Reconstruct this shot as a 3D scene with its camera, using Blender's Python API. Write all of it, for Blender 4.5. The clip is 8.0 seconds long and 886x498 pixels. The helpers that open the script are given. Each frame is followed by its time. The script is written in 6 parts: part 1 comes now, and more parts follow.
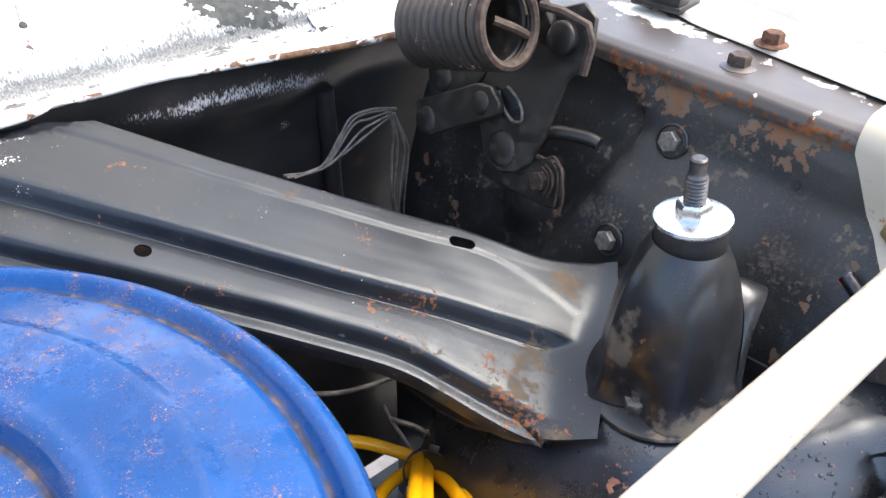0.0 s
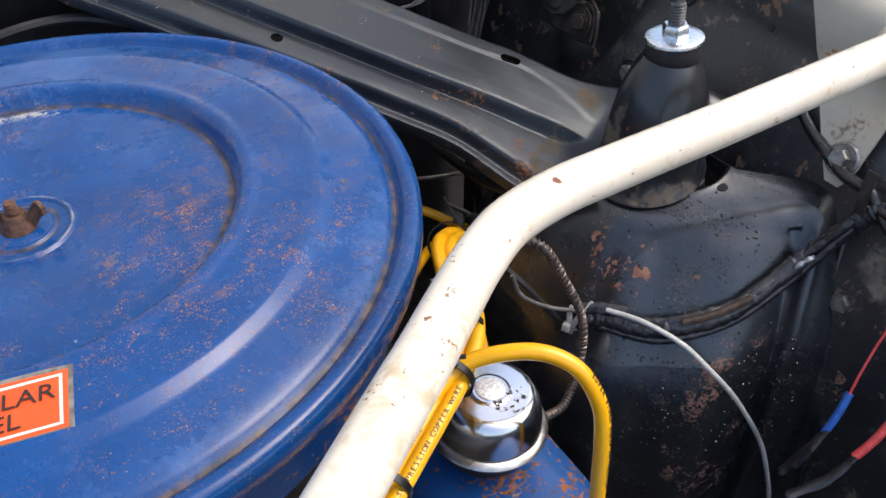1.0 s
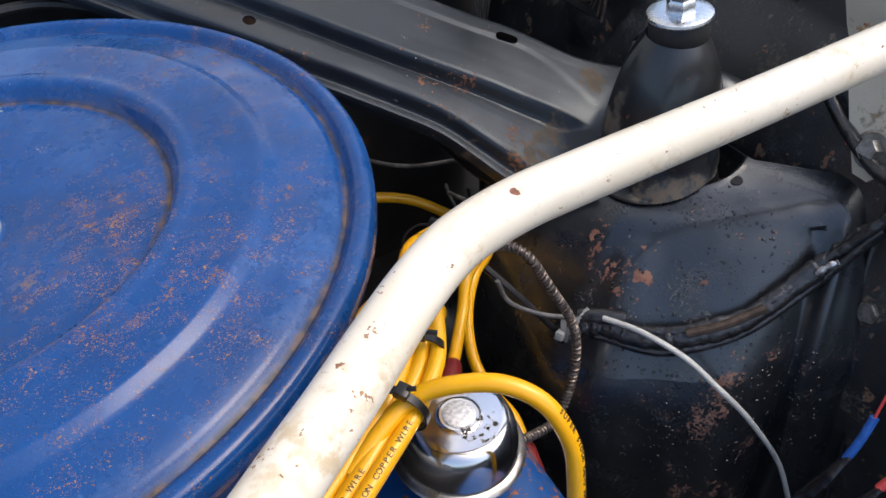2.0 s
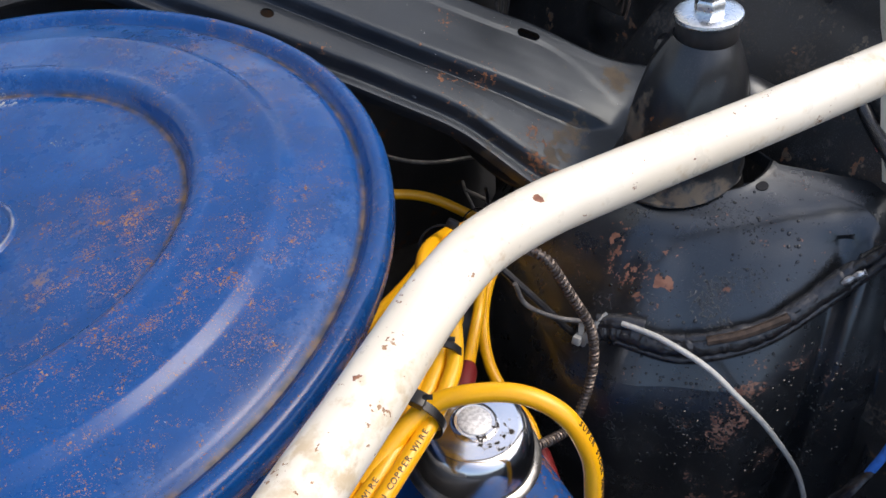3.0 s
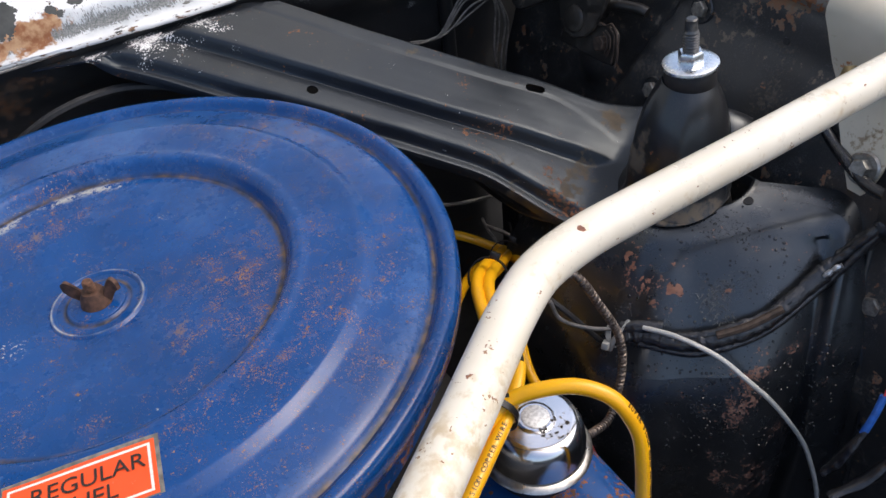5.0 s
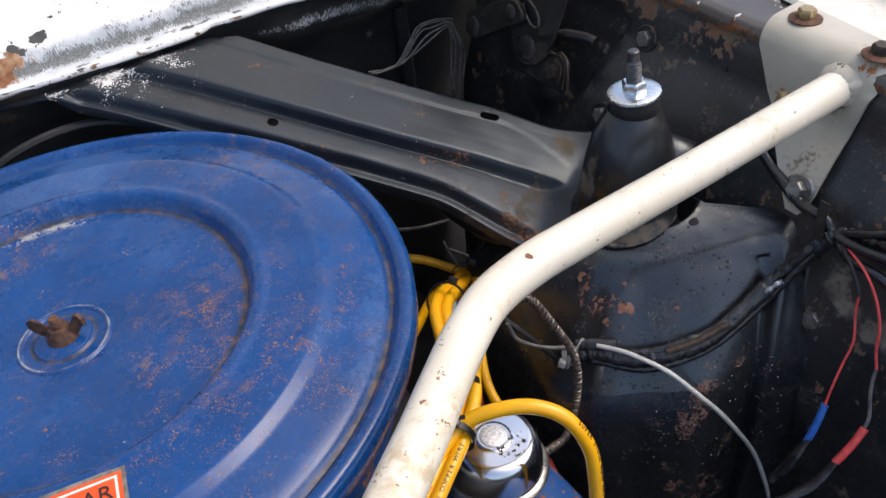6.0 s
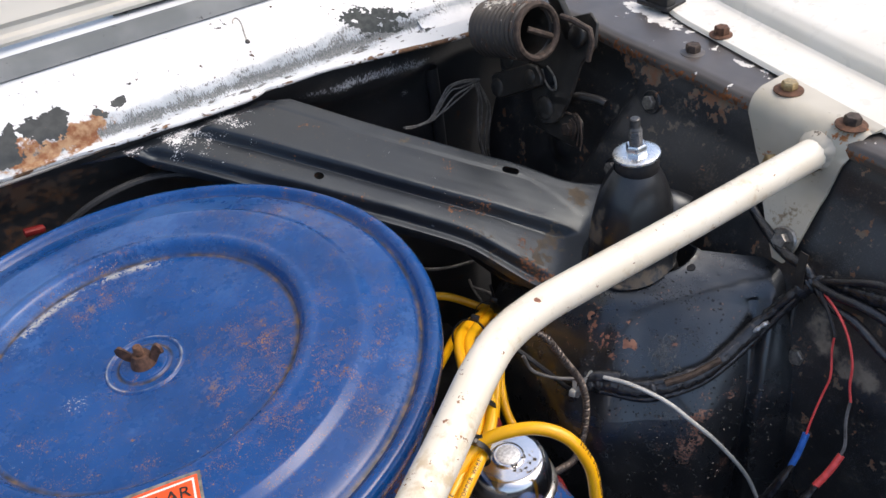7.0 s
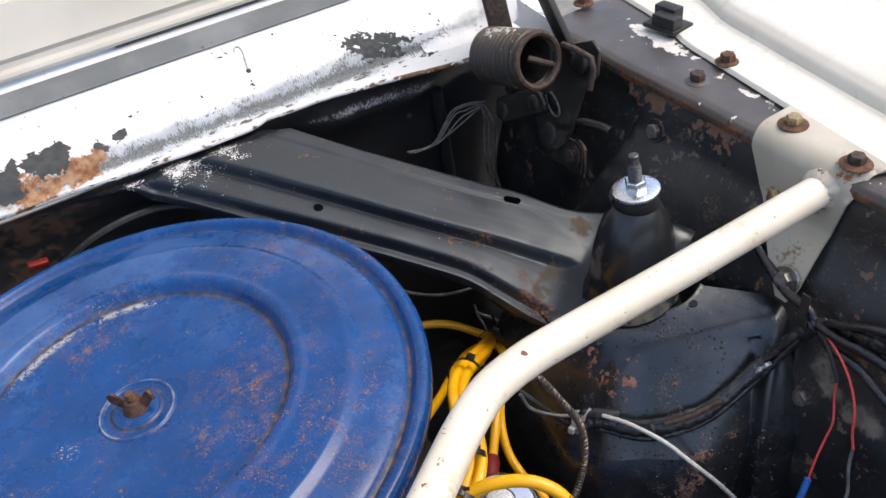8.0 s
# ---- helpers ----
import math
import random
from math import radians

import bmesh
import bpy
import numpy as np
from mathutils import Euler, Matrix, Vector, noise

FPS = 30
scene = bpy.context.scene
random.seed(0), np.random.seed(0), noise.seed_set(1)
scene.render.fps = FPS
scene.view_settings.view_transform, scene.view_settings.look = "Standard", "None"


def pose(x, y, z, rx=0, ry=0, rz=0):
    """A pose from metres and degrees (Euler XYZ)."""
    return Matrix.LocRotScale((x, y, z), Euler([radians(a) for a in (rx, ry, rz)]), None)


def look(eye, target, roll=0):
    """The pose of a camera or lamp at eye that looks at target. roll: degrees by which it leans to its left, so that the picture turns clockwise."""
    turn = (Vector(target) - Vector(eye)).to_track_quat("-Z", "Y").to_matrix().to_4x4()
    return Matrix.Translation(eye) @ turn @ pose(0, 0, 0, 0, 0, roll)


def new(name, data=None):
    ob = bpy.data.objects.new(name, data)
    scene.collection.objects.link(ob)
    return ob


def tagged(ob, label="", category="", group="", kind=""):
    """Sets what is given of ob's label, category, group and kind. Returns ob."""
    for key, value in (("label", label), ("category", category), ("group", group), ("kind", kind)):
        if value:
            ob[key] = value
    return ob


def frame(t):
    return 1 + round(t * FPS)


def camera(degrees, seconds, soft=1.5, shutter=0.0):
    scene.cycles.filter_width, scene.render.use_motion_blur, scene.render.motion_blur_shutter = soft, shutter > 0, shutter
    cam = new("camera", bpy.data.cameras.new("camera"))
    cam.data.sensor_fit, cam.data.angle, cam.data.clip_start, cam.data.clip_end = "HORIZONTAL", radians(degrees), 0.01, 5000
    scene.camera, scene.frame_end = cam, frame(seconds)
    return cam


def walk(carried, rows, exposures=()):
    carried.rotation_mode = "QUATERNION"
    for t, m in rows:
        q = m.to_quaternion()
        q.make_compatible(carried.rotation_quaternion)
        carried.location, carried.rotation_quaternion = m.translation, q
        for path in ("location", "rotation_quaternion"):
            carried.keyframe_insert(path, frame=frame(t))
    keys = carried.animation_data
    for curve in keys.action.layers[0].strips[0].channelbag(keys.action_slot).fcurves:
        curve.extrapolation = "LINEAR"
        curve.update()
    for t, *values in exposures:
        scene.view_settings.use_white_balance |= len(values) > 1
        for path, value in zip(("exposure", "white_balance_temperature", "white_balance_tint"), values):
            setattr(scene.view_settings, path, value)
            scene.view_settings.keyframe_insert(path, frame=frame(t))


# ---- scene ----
cam = camera(57.1, 8.0)
PATH = [
    (0, (0.005, -0.002, 1.209), (1.104, 1.218, 0.067), 1.1),
    (0.3, (-0.022, -0.062, 1.218), (0.992, 1.153, -0.005), 2.0),
    (0.5, (-0.057, -0.111, 1.214), (0.903, 1.116, -0.039), 2.4),
    (1, (-0.085, -0.185, 1.244), (0.742, 1.074, -0.071), 1.3),
    (1.5, (-0.027, -0.176, 1.234), (0.698, 1.095, -0.129), -1.0),
    (1.7, (-0.012, -0.171, 1.231), (0.685, 1.106, -0.141), -2.0),
    (3, (-0.007, -0.152, 1.229), (0.637, 1.125, -0.17), -2.2),
    (3.5, (-0.013, -0.15, 1.232), (0.635, 1.129, -0.162), -1.8),
    (4, (-0.035, -0.15, 1.247), (0.619, 1.135, -0.139), -2.4),
    (4.2, (-0.051, -0.153, 1.261), (0.604, 1.138, -0.119), -3.5),
    (5.3, (-0.081, -0.202, 1.301), (0.66, 1.094, -0.029), -6.4),
    (5.5, (-0.072, -0.205, 1.304), (0.69, 1.081, -0.024), -6.2),
    (6, (-0.076, -0.206, 1.316), (0.713, 1.076, 0.0), -5.4),
    (6.5, (-0.108, -0.229, 1.351), (0.662, 1.1, 0.07), -5.7),
    (7, (-0.102, -0.263, 1.383), (0.653, 1.099, 0.128), -6.5),
    (7.5, (-0.072, -0.259, 1.391), (0.631, 1.125, 0.13), -7.1),
    (8, (-0.054, -0.253, 1.411), (0.622, 1.134, 0.138), -8.5),
]
walk(cam, [(t, look(eye, target, roll)) for t, eye, target, roll in PATH],
     [(0.0, 2.2, 6850, 10), (0.3, 1.85, 6850, 10), (0.5, 1.6, 6850, 10), (1.0, 1.15, 6700, 10), (1.5, 0.97, 6600, 10), (3.0, 0.95, 6600, 10), (3.5, 0.75, 6600, 10), (5.5, 0.8, 6650, 10), (7.0, 0.9, 6700, 10), (8.0, 0.95, 6750, 10)])

# ---- light ----
SUN_DIR = Vector((0.45, -0.25, 0.85)).normalized()      # towards the light
world = bpy.data.worlds.new("sky")
scene.world = world
world.use_nodes = True
wn = world.node_tree.nodes
sky = wn.new("ShaderNodeTexSky")
sky.sky_type = "NISHITA"
sky.sun_disc = False
sky.sun_elevation = math.asin(SUN_DIR.z)
sky.sun_rotation = math.atan2(SUN_DIR.x, SUN_DIR.y)
sky.air_density, sky.dust_density, sky.ozone_density = 1.0, 4.0, 1.0
wn["Background"].inputs["Strength"].default_value = 0.15
world.node_tree.links.new(sky.outputs["Color"], wn["Background"].inputs["Color"])
sun = new("sun", bpy.data.lights.new("sun", "SUN"))
sun.data.energy, sun.data.angle, sun.data.color = 0.35, radians(34), (1.0, 0.98, 0.95)
sun.matrix_world = look((0, 0, 5), Vector((0, 0, 5)) - SUN_DIR)


# ---- materials ----
class Nodes:
    """A small builder for procedural materials in world metres."""

    def __init__(self, name):
        self.mat = bpy.data.materials.new(name)
        self.mat.use_nodes = True
        self.tree = self.mat.node_tree
        self.n = self.tree.nodes
        self.bsdf = self.n["Principled BSDF"]
        self.pos = self.n.new("ShaderNodeNewGeometry").outputs["Position"]

    def link(self, a, b):
        self.tree.links.new(a, b)

    def put(self, value, socket):
        if isinstance(value, (int, float)):
            socket.default_value = value
        elif isinstance(value, tuple):
            socket.default_value = (*value, 1.0) if len(value) == 3 and len(socket.default_value) == 4 else value
        else:
            self.link(value, socket)

    def noise(self, scale, detail=4.0, rough=0.55, stretch=None):
        v = self.pos
        if stretch:
            m = self.n.new("ShaderNodeVectorMath")
            m.operation = "MULTIPLY"
            self.link(v, m.inputs[0])
            m.inputs[1].default_value = stretch
            v = m.outputs[0]
        t = self.n.new("ShaderNodeTexNoise")
        self.link(v, t.inputs["Vector"])
        t.inputs["Scale"].default_value, t.inputs["Detail"].default_value, t.inputs["Roughness"].default_value = scale, detail, rough
        return t.outputs["Fac"]

    def math(self, op, a, b=0.0, clamp=False):
        m = self.n.new("ShaderNodeMath")
        m.operation, m.use_clamp = op, clamp
        self.put(a, m.inputs[0])
        self.put(b, m.inputs[1])
        return m.outputs[0]

    def ramp(self, v, lo, hi, a=0.0, b=1.0):
        m = self.n.new("ShaderNodeMapRange")
        m.interpolation_type = "SMOOTHSTEP"
        self.put(v, m.inputs["Value"])
        for key, val in (("From Min", lo), ("From Max", hi), ("To Min", a), ("To Max", b)):
            m.inputs[key].default_value = val
        return m.outputs["Result"]

    def near(self, centre, radius, squash=(1, 1, 1)):
        """1 at a place, falling to 0 at the radius."""
        d = self.n.new("ShaderNodeVectorMath")
        d.operation = "SUBTRACT"
        self.link(self.pos, d.inputs[0])
        d.inputs[1].default_value = centre
        s = self.n.new("ShaderNodeVectorMath")
        s.operation = "MULTIPLY"
        self.link(d.outputs[0], s.inputs[0])
        s.inputs[1].default_value = squash
        q = self.n.new("ShaderNodeVectorMath")
        q.operation = "LENGTH"
        self.link(s.outputs[0], q.inputs[0])
        return self.ramp(q.outputs["Value"], 0.0, radius, 1.0, 0.0)

    def ring(self, centre, radius, width):
        """1 on a circle round the upright axis through a place."""
        d = self.n.new("ShaderNodeVectorMath")
        d.operation = "SUBTRACT"
        self.link(self.pos, d.inputs[0])
        d.inputs[1].default_value = centre
        s = self.n.new("ShaderNodeVectorMath")
        s.operation = "MULTIPLY"
        self.link(d.outputs[0], s.inputs[0])
        s.inputs[1].default_value = (1, 1, 0)
        q = self.n.new("ShaderNodeVectorMath")
        q.operation = "LENGTH"
        self.link(s.outputs[0], q.inputs[0])
        return self.ramp(self.math("ABSOLUTE", self.math("SUBTRACT", q.outputs["Value"], radius)), 0.0, width, 1.0, 0.0)

    def mix(self, fac, a, b):
        m = self.n.new("ShaderNodeMix")
        m.data_type = "RGBA"
        self.put(fac, m.inputs["Factor"])
        self.put(a, m.inputs[6])
        self.put(b, m.inputs[7])
        return m.outputs[2]

    def mixf(self, fac, a, b):
        m = self.n.new("ShaderNodeMix")
        self.put(fac, m.inputs[0])
        self.put(a, m.inputs[2])
        self.put(b, m.inputs[3])
        return m.outputs[0]

    def finish(self, colour, rough, metal=0.0, height=None, bump=0.2, depth=0.001, coat=0.0, coat_rough=0.15, spec=0.5, tint=(1, 1, 1)):
        # a bluish tint puts the sky's colour into a black paint's sheen
        self.bsdf.inputs["Specular Tint"].default_value = (*tint, 1)
        self.put(colour, self.bsdf.inputs["Base Color"])
        self.put(rough, self.bsdf.inputs["Roughness"])
        self.put(metal, self.bsdf.inputs["Metallic"])
        self.bsdf.inputs["Specular IOR Level"].default_value = spec
        self.put(coat, self.bsdf.inputs["Coat Weight"])
        self.bsdf.inputs["Coat Roughness"].default_value = coat_rough
        if height is not None:
            b = self.n.new("ShaderNodeBump")
            b.inputs["Strength"].default_value, b.inputs["Distance"].default_value = bump, depth
            self.link(height, b.inputs["Height"])
            self.link(b.outputs["Normal"], self.bsdf.inputs["Normal"])
        return self.mat


def worn(name, base, base2, rough, layers, coat=0.0, grain=900, bump=0.15, metal=0.0, coat_rough=0.15, depth=0.0006, spec=0.5, dust=None, tint=(1, 1, 1)):
    """Paint with wear. Each layer: colour, second colour, roughness, speck scale, clump scale, clump gain, lo, hi, relief, places."""
    k = Nodes(name)
    col = k.mix(k.ramp(k.noise(14, 3), 0.35, 0.65), base, base2)
    rgh = k.math("ADD", rough, k.math("MULTIPLY", k.math("SUBTRACT", k.noise(60, 5), 0.5), 0.25))
    height = k.math("MULTIPLY", k.noise(grain, 3), 0.35)
    coats = coat
    if dust:
        fine = k.math("ADD", k.noise(1400, 2), k.math("MULTIPLY", k.math("SUBTRACT", k.noise(35, 5, 0.65), 0.5), 0.5))
        fine = k.ramp(fine, 0.625, 0.69)
        col, rgh = k.mix(k.math("MULTIPLY", fine, dust), col, (0.115, 0.116, 0.120)), k.mixf(fine, rgh, 0.8)
        height = k.math("ADD", height, k.math("MULTIPLY", fine, 0.4))
    for colour, colour2, lrough, speck, clump, gain, lo, hi, relief, places in layers:
        speck, drawn = speck if isinstance(speck, tuple) else (speck, None)
        v = k.noise(speck, 5, 0.6, drawn)
        v = k.math("ADD", v, k.math("MULTIPLY", k.math("SUBTRACT", k.noise(clump, 3), 0.5), gain))
        for place in places:
            if place[0] == "ring":
                v = k.math("ADD", v, k.math("MULTIPLY", k.ring(place[1], place[2], place[3]), place[4]))
                continue
            v = k.math("ADD", v, k.math("MULTIPLY", k.near(place[:3], place[3], place[5] if len(place) > 5 else (1, 1, 1)), place[4]))
        m = k.ramp(v, lo, hi)
        lc = k.mix(k.ramp(k.noise(speck * 0.7, 4), 0.35, 0.65), colour, colour2)
        col, rgh = k.mix(m, col, lc), k.mixf(m, rgh, lrough)
        height = k.math("ADD", height, k.math("MULTIPLY", m, relief))
        if coat:
            coats = k.math("MULTIPLY", coats, k.math("SUBTRACT", 1.0, m))
    return k.finish(col, rgh, metal, height, bump, depth, coats, coat_rough, spec, tint)


RAIL = Vector((0.0105, 0.0075, -0.008))          # where the fender rail's own origin lies


def along_rail(spots):
    """Spots of wear given from the rail's origin."""
    return [(p[0] + RAIL.x, p[1] + RAIL.y, p[2] + RAIL.z, *p[3:]) for p in spots]


RUST, RUST2, DARK_RUST = (0.30, 0.10, 0.030), (0.42, 0.19, 0.07), (0.10, 0.045, 0.02)
DUST, DUST2 = (0.20, 0.16, 0.115), (0.11, 0.088, 0.065)

LID_C = (-0.0924, 0.2456, 0.944)


def lid_material():
    """Old blue enamel: chalky haze, painted reflection, rust film and specks, pale scratches, dirty grooves."""
    k = Nodes("blue_lid_paint")

    def places(spots):
        v = None
        for p in spots:
            m = k.math("MULTIPLY", k.near(p[:3], p[3]), p[4])
            v = m if v is None else k.math("MAXIMUM", v, m)
        return v

    col = k.mix(k.ramp(k.noise(18, 4), 0.3, 0.7), (0.002, 0.047, 0.182), (0.003, 0.060, 0.228))
    col = k.mix(k.ramp(k.noise(800, 3), 0.45, 0.75, 0.0, 0.30), col, (0.002, 0.030, 0.14))
    rgh = k.ramp(k.noise(45, 5), 0.3, 0.7, 0.20, 0.33)
    # chalky haze with fine mottling; its rear patches also paint in the pale reflection
    haze = k.math("ADD", k.noise(26, 7, 0.72), places([(-0.04, 0.40, 0.957, 0.11, 0.30), (-0.17, 0.39, 0.955, 0.12, 0.32), (0.07, 0.33, 0.958, 0.09, 0.18), (0.0, 0.29, 0.944, 0.06, 0.20), (0.07, 0.12, 0.955, 0.07, 0.12), (-0.05, 0.33, 0.944, 0.06, 0.14)]))
    haze = k.math("ADD", haze, k.math("MULTIPLY", k.ring(LID_C, 0.205, 0.016), 0.12))
    haze = k.math("ADD", haze, k.math("MULTIPLY", k.math("SUBTRACT", k.noise(260, 5, 0.7), 0.5), 0.5))
    haze = k.ramp(haze, 0.56, 0.96, 0.0, 0.62)
    col, rgh = k.mix(haze, col, (0.060, 0.150, 0.36)), k.mixf(haze, rgh, 0.58)
    # rust film in ragged patches
    film = k.math("ADD", k.noise(75, 8, 0.74), places([(-0.056, 0.183, 0.943, 0.026, 0.25), (-0.112, 0.334, 0.941, 0.020, 0.30), (-0.0135, 0.217, 0.944, 0.05, 0.07), (0.0104, 0.262, 0.945, 0.022, 0.20), (-0.095, 0.355, 0.942, 0.05, 0.15), (0.012, 0.19, 0.945, 0.04, 0.08), (-0.03, 0.165, 0.944, 0.05, 0.06), (0.0647, 0.1126, 0.955, 0.012, 0.17), (0.02, 0.14, 0.961, 0.05, 0.02), (0.068, 0.335, 0.957, 0.04, 0.07), (-0.145, 0.34, 0.942, 0.03, 0.12), (-0.085, 0.21, 0.942, 0.03, 0.10)]))
    film = k.math("ADD", film, k.math("MULTIPLY", k.math("SUBTRACT", k.noise(900, 4, 0.7), 0.5), 0.45))
    film = k.ramp(film, 0.71, 0.82, 0.0, 0.60)
    col, rgh = k.mix(film, col, k.mix(k.noise(300, 4), (0.20, 0.095, 0.030), (0.27, 0.18, 0.08))), k.mixf(film, rgh, 0.78)
    # rust specks in swarms, three sizes
    swarm = k.math("ADD", k.math("MULTIPLY", k.math("SUBTRACT", k.noise(60, 7, 0.8), 0.5), 0.60), places([(0.0, 0.20, 0.945, 0.08, 0.085), (0.022, 0.203, 0.945, 0.035, 0.08), (-0.026, 0.172, 0.944, 0.07, 0.07), (0.02, 0.14, 0.961, 0.07, 0.05), (-0.0135, 0.1175, 0.961, 0.06, 0.05), (-0.043, 0.097, 0.960, 0.05, 0.045), (0.081, 0.17, 0.955, 0.05, 0.045), (0.075, 0.335, 0.957, 0.07, 0.05), (0.065, 0.113, 0.955, 0.025, 0.08), (0.09, 0.26, 0.956, 0.06, 0.03), (-0.15, 0.19, 0.942, 0.09, 0.02), (-0.10, 0.35, 0.942, 0.07, 0.05), (0.034, 0.082, 0.953, 0.04, 0.05)]))
    for scale, lo, strong in ((1500, 0.665, 0.85), (850, 0.675, 0.95), (430, 0.705, 0.95)):
        speck = k.ramp(k.math("ADD", k.noise(scale, 3, 0.6), swarm), lo, lo + 0.035, 0.0, strong)
        col, rgh = k.mix(speck, col, k.mix(k.ramp(k.noise(600, 2), 0.35, 0.65), (0.16, 0.060, 0.022), (0.30, 0.165, 0.075))), k.mixf(speck, rgh, 0.82)
    pits = k.ramp(k.math("ADD", k.noise(950, 3), k.math("MULTIPLY", k.math("SUBTRACT", k.noise(40, 4), 0.5), 0.4)), 0.66, 0.69, 0.0, 0.75)
    col = k.mix(pits, col, (0.004, 0.020, 0.06))
    # pale scratches
    vein = k.math("ABSOLUTE", k.math("SUBTRACT", k.noise(70, 5, 0.65, (1, 0.6, 1)), 0.5))
    vein = k.math("MULTIPLY", k.ramp(vein, 0.003, 0.013, 1.0, 0.0), k.ramp(k.math("ADD", k.math("MULTIPLY", k.noise(55, 3), 0.6), places([(-0.145, 0.342, 0.941, 0.035, 0.5), (-0.084, 0.372, 0.942, 0.04, 0.6), (-0.051, 0.367, 0.942, 0.035, 0.6), (-0.018, 0.348, 0.943, 0.03, 0.5), (-0.028, 0.295, 0.943, 0.016, 0.75), (-0.091, 0.313, 0.941, 0.02, 0.5), (0.0104, 0.26, 0.945, 0.03, 0.4), (-0.148, 0.235, 0.94, 0.03, 0.45), (-0.09, 0.42, 0.951, 0.05, 0.45), (-0.03, 0.425, 0.953, 0.04, 0.4)])), 0.73, 0.90))
    bits = k.ramp(k.math("ADD", k.noise(480, 4, 0.65), places([(-0.028, 0.295, 0.943, 0.014, 0.16), (-0.031, 0.287, 0.943, 0.008, 0.2), (-0.084, 0.372, 0.942, 0.03, 0.12), (-0.045, 0.367, 0.942, 0.03, 0.13), (0.0104, 0.262, 0.945, 0.018, 0.14), (-0.148, 0.236, 0.94, 0.02, 0.14), (-0.147, 0.228, 0.94, 0.006, 0.2), (-0.12, 0.371, 0.941, 0.03, 0.13)])), 0.715, 0.74)
    vein = k.math("MAXIMUM", vein, bits)
    vein = k.math("MAXIMUM", vein, k.math("MULTIPLY", k.ring(LID_C, 0.0288, 0.0012), k.ramp(k.noise(90, 4), 0.40, 0.70, 0.1, 0.75)))
    worn_edge = k.math("MULTIPLY", k.ring(LID_C, 0.1150, 0.0070), k.ramp(k.math("ADD", k.noise(260, 5, 0.75), places([(-0.145, 0.35, 0.942, 0.07, 0.22), (-0.07, 0.365, 0.942, 0.06, 0.22), (-0.20, 0.28, 0.94, 0.06, 0.10)])), 0.64, 0.70))
    vein = k.math("MAXIMUM", vein, worn_edge)
    col, rgh = k.mix(vein, col, (0.40, 0.40, 0.37)), k.mixf(vein, rgh, 0.65)
    # dirt in the grooves
    dirt = k.math("MAXIMUM", k.ring(LID_C, 0.1205, 0.0034), k.math("MAXIMUM", k.ring(LID_C, 0.2146, 0.0030), k.ring(LID_C, 0.0205, 0.0024)))
    dirt = k.math("MULTIPLY", dirt, k.ramp(k.noise(70, 6, 0.7), 0.30, 0.60, 0.30, 0.95))
    col, rgh = k.mix(dirt, col, k.mix(k.ramp(k.noise(120, 4), 0.4, 0.65), (0.030, 0.027, 0.025), (0.13, 0.085, 0.045))), k.mixf(dirt, rgh, 0.85)
    height = k.math("ADD", k.math("MULTIPLY", k.noise(1300, 3), 0.3), k.math("MULTIPLY", k.noise(260, 5), 0.30))
    height = k.math("ADD", height, k.math("MULTIPLY", film, 0.25))
    return k.finish(col, rgh, 0.0, height, 0.20, 0.0006, 0.28, 0.06, 0.28)


lid_paint = lid_material()
blue_engine = worn("blue_engine_paint", (0.004, 0.055, 0.20), (0.006, 0.065, 0.24), 0.35, [
    (RUST, DARK_RUST, 0.8, 260, 20, 0.9, 0.60, 0.68, 0.6, []),
    ((0.25, 0.13, 0.08), (0.3, 0.2, 0.12), 0.8, 90, 25, 0.8, 0.72, 0.76, 0.5, [])], coat=0.3)
black_brace = worn("black_brace_paint", (0.0078, 0.0098, 0.0138), (0.0110, 0.0135, 0.0180), 0.36, [
    ((0.10, 0.076, 0.050), (0.060, 0.048, 0.034), 0.85, 130, 26, 1.0, 0.72, 0.86, 0.1, [(0.275, 0.225, 0.855, 0.055, 0.24), (0.31, 0.245, 0.862, 0.03, 0.24), (0.355, 0.262, 0.88, 0.022, 0.40), (0.268, 0.195, 0.845, 0.03, 0.22), (0.235, 0.262, 0.866, 0.05, 0.12)]),
    ((0.21, 0.085, 0.035), (0.10, 0.050, 0.030), 0.85, 300, 34, 0.9, 0.755, 0.785, 0.6, [(0.25, 0.30, 0.885, 0.045, 0.17), (0.285, 0.262, 0.865, 0.03, 0.19), (0.265, 0.225, 0.852, 0.05, 0.21), (0.205, 0.30, 0.88, 0.03, 0.04)]),
    ((0.78, 0.78, 0.78), (0.5, 0.5, 0.5), 0.6, 650, 70, 0.8, 0.80, 0.84, 0.2, [(-0.02, 0.500, 0.983, 0.035, 0.25), (0.03, 0.502, 0.983, 0.038, 0.27), (0.085, 0.501, 0.98, 0.038, 0.27), (0.06, 0.485, 0.975, 0.05, 0.16, (0.6, 1, 1))])],
    coat=0.10, coat_rough=0.14, grain=1300, bump=0.35, spec=0.50, dust=0.22, tint=(0.78, 0.90, 1.0))
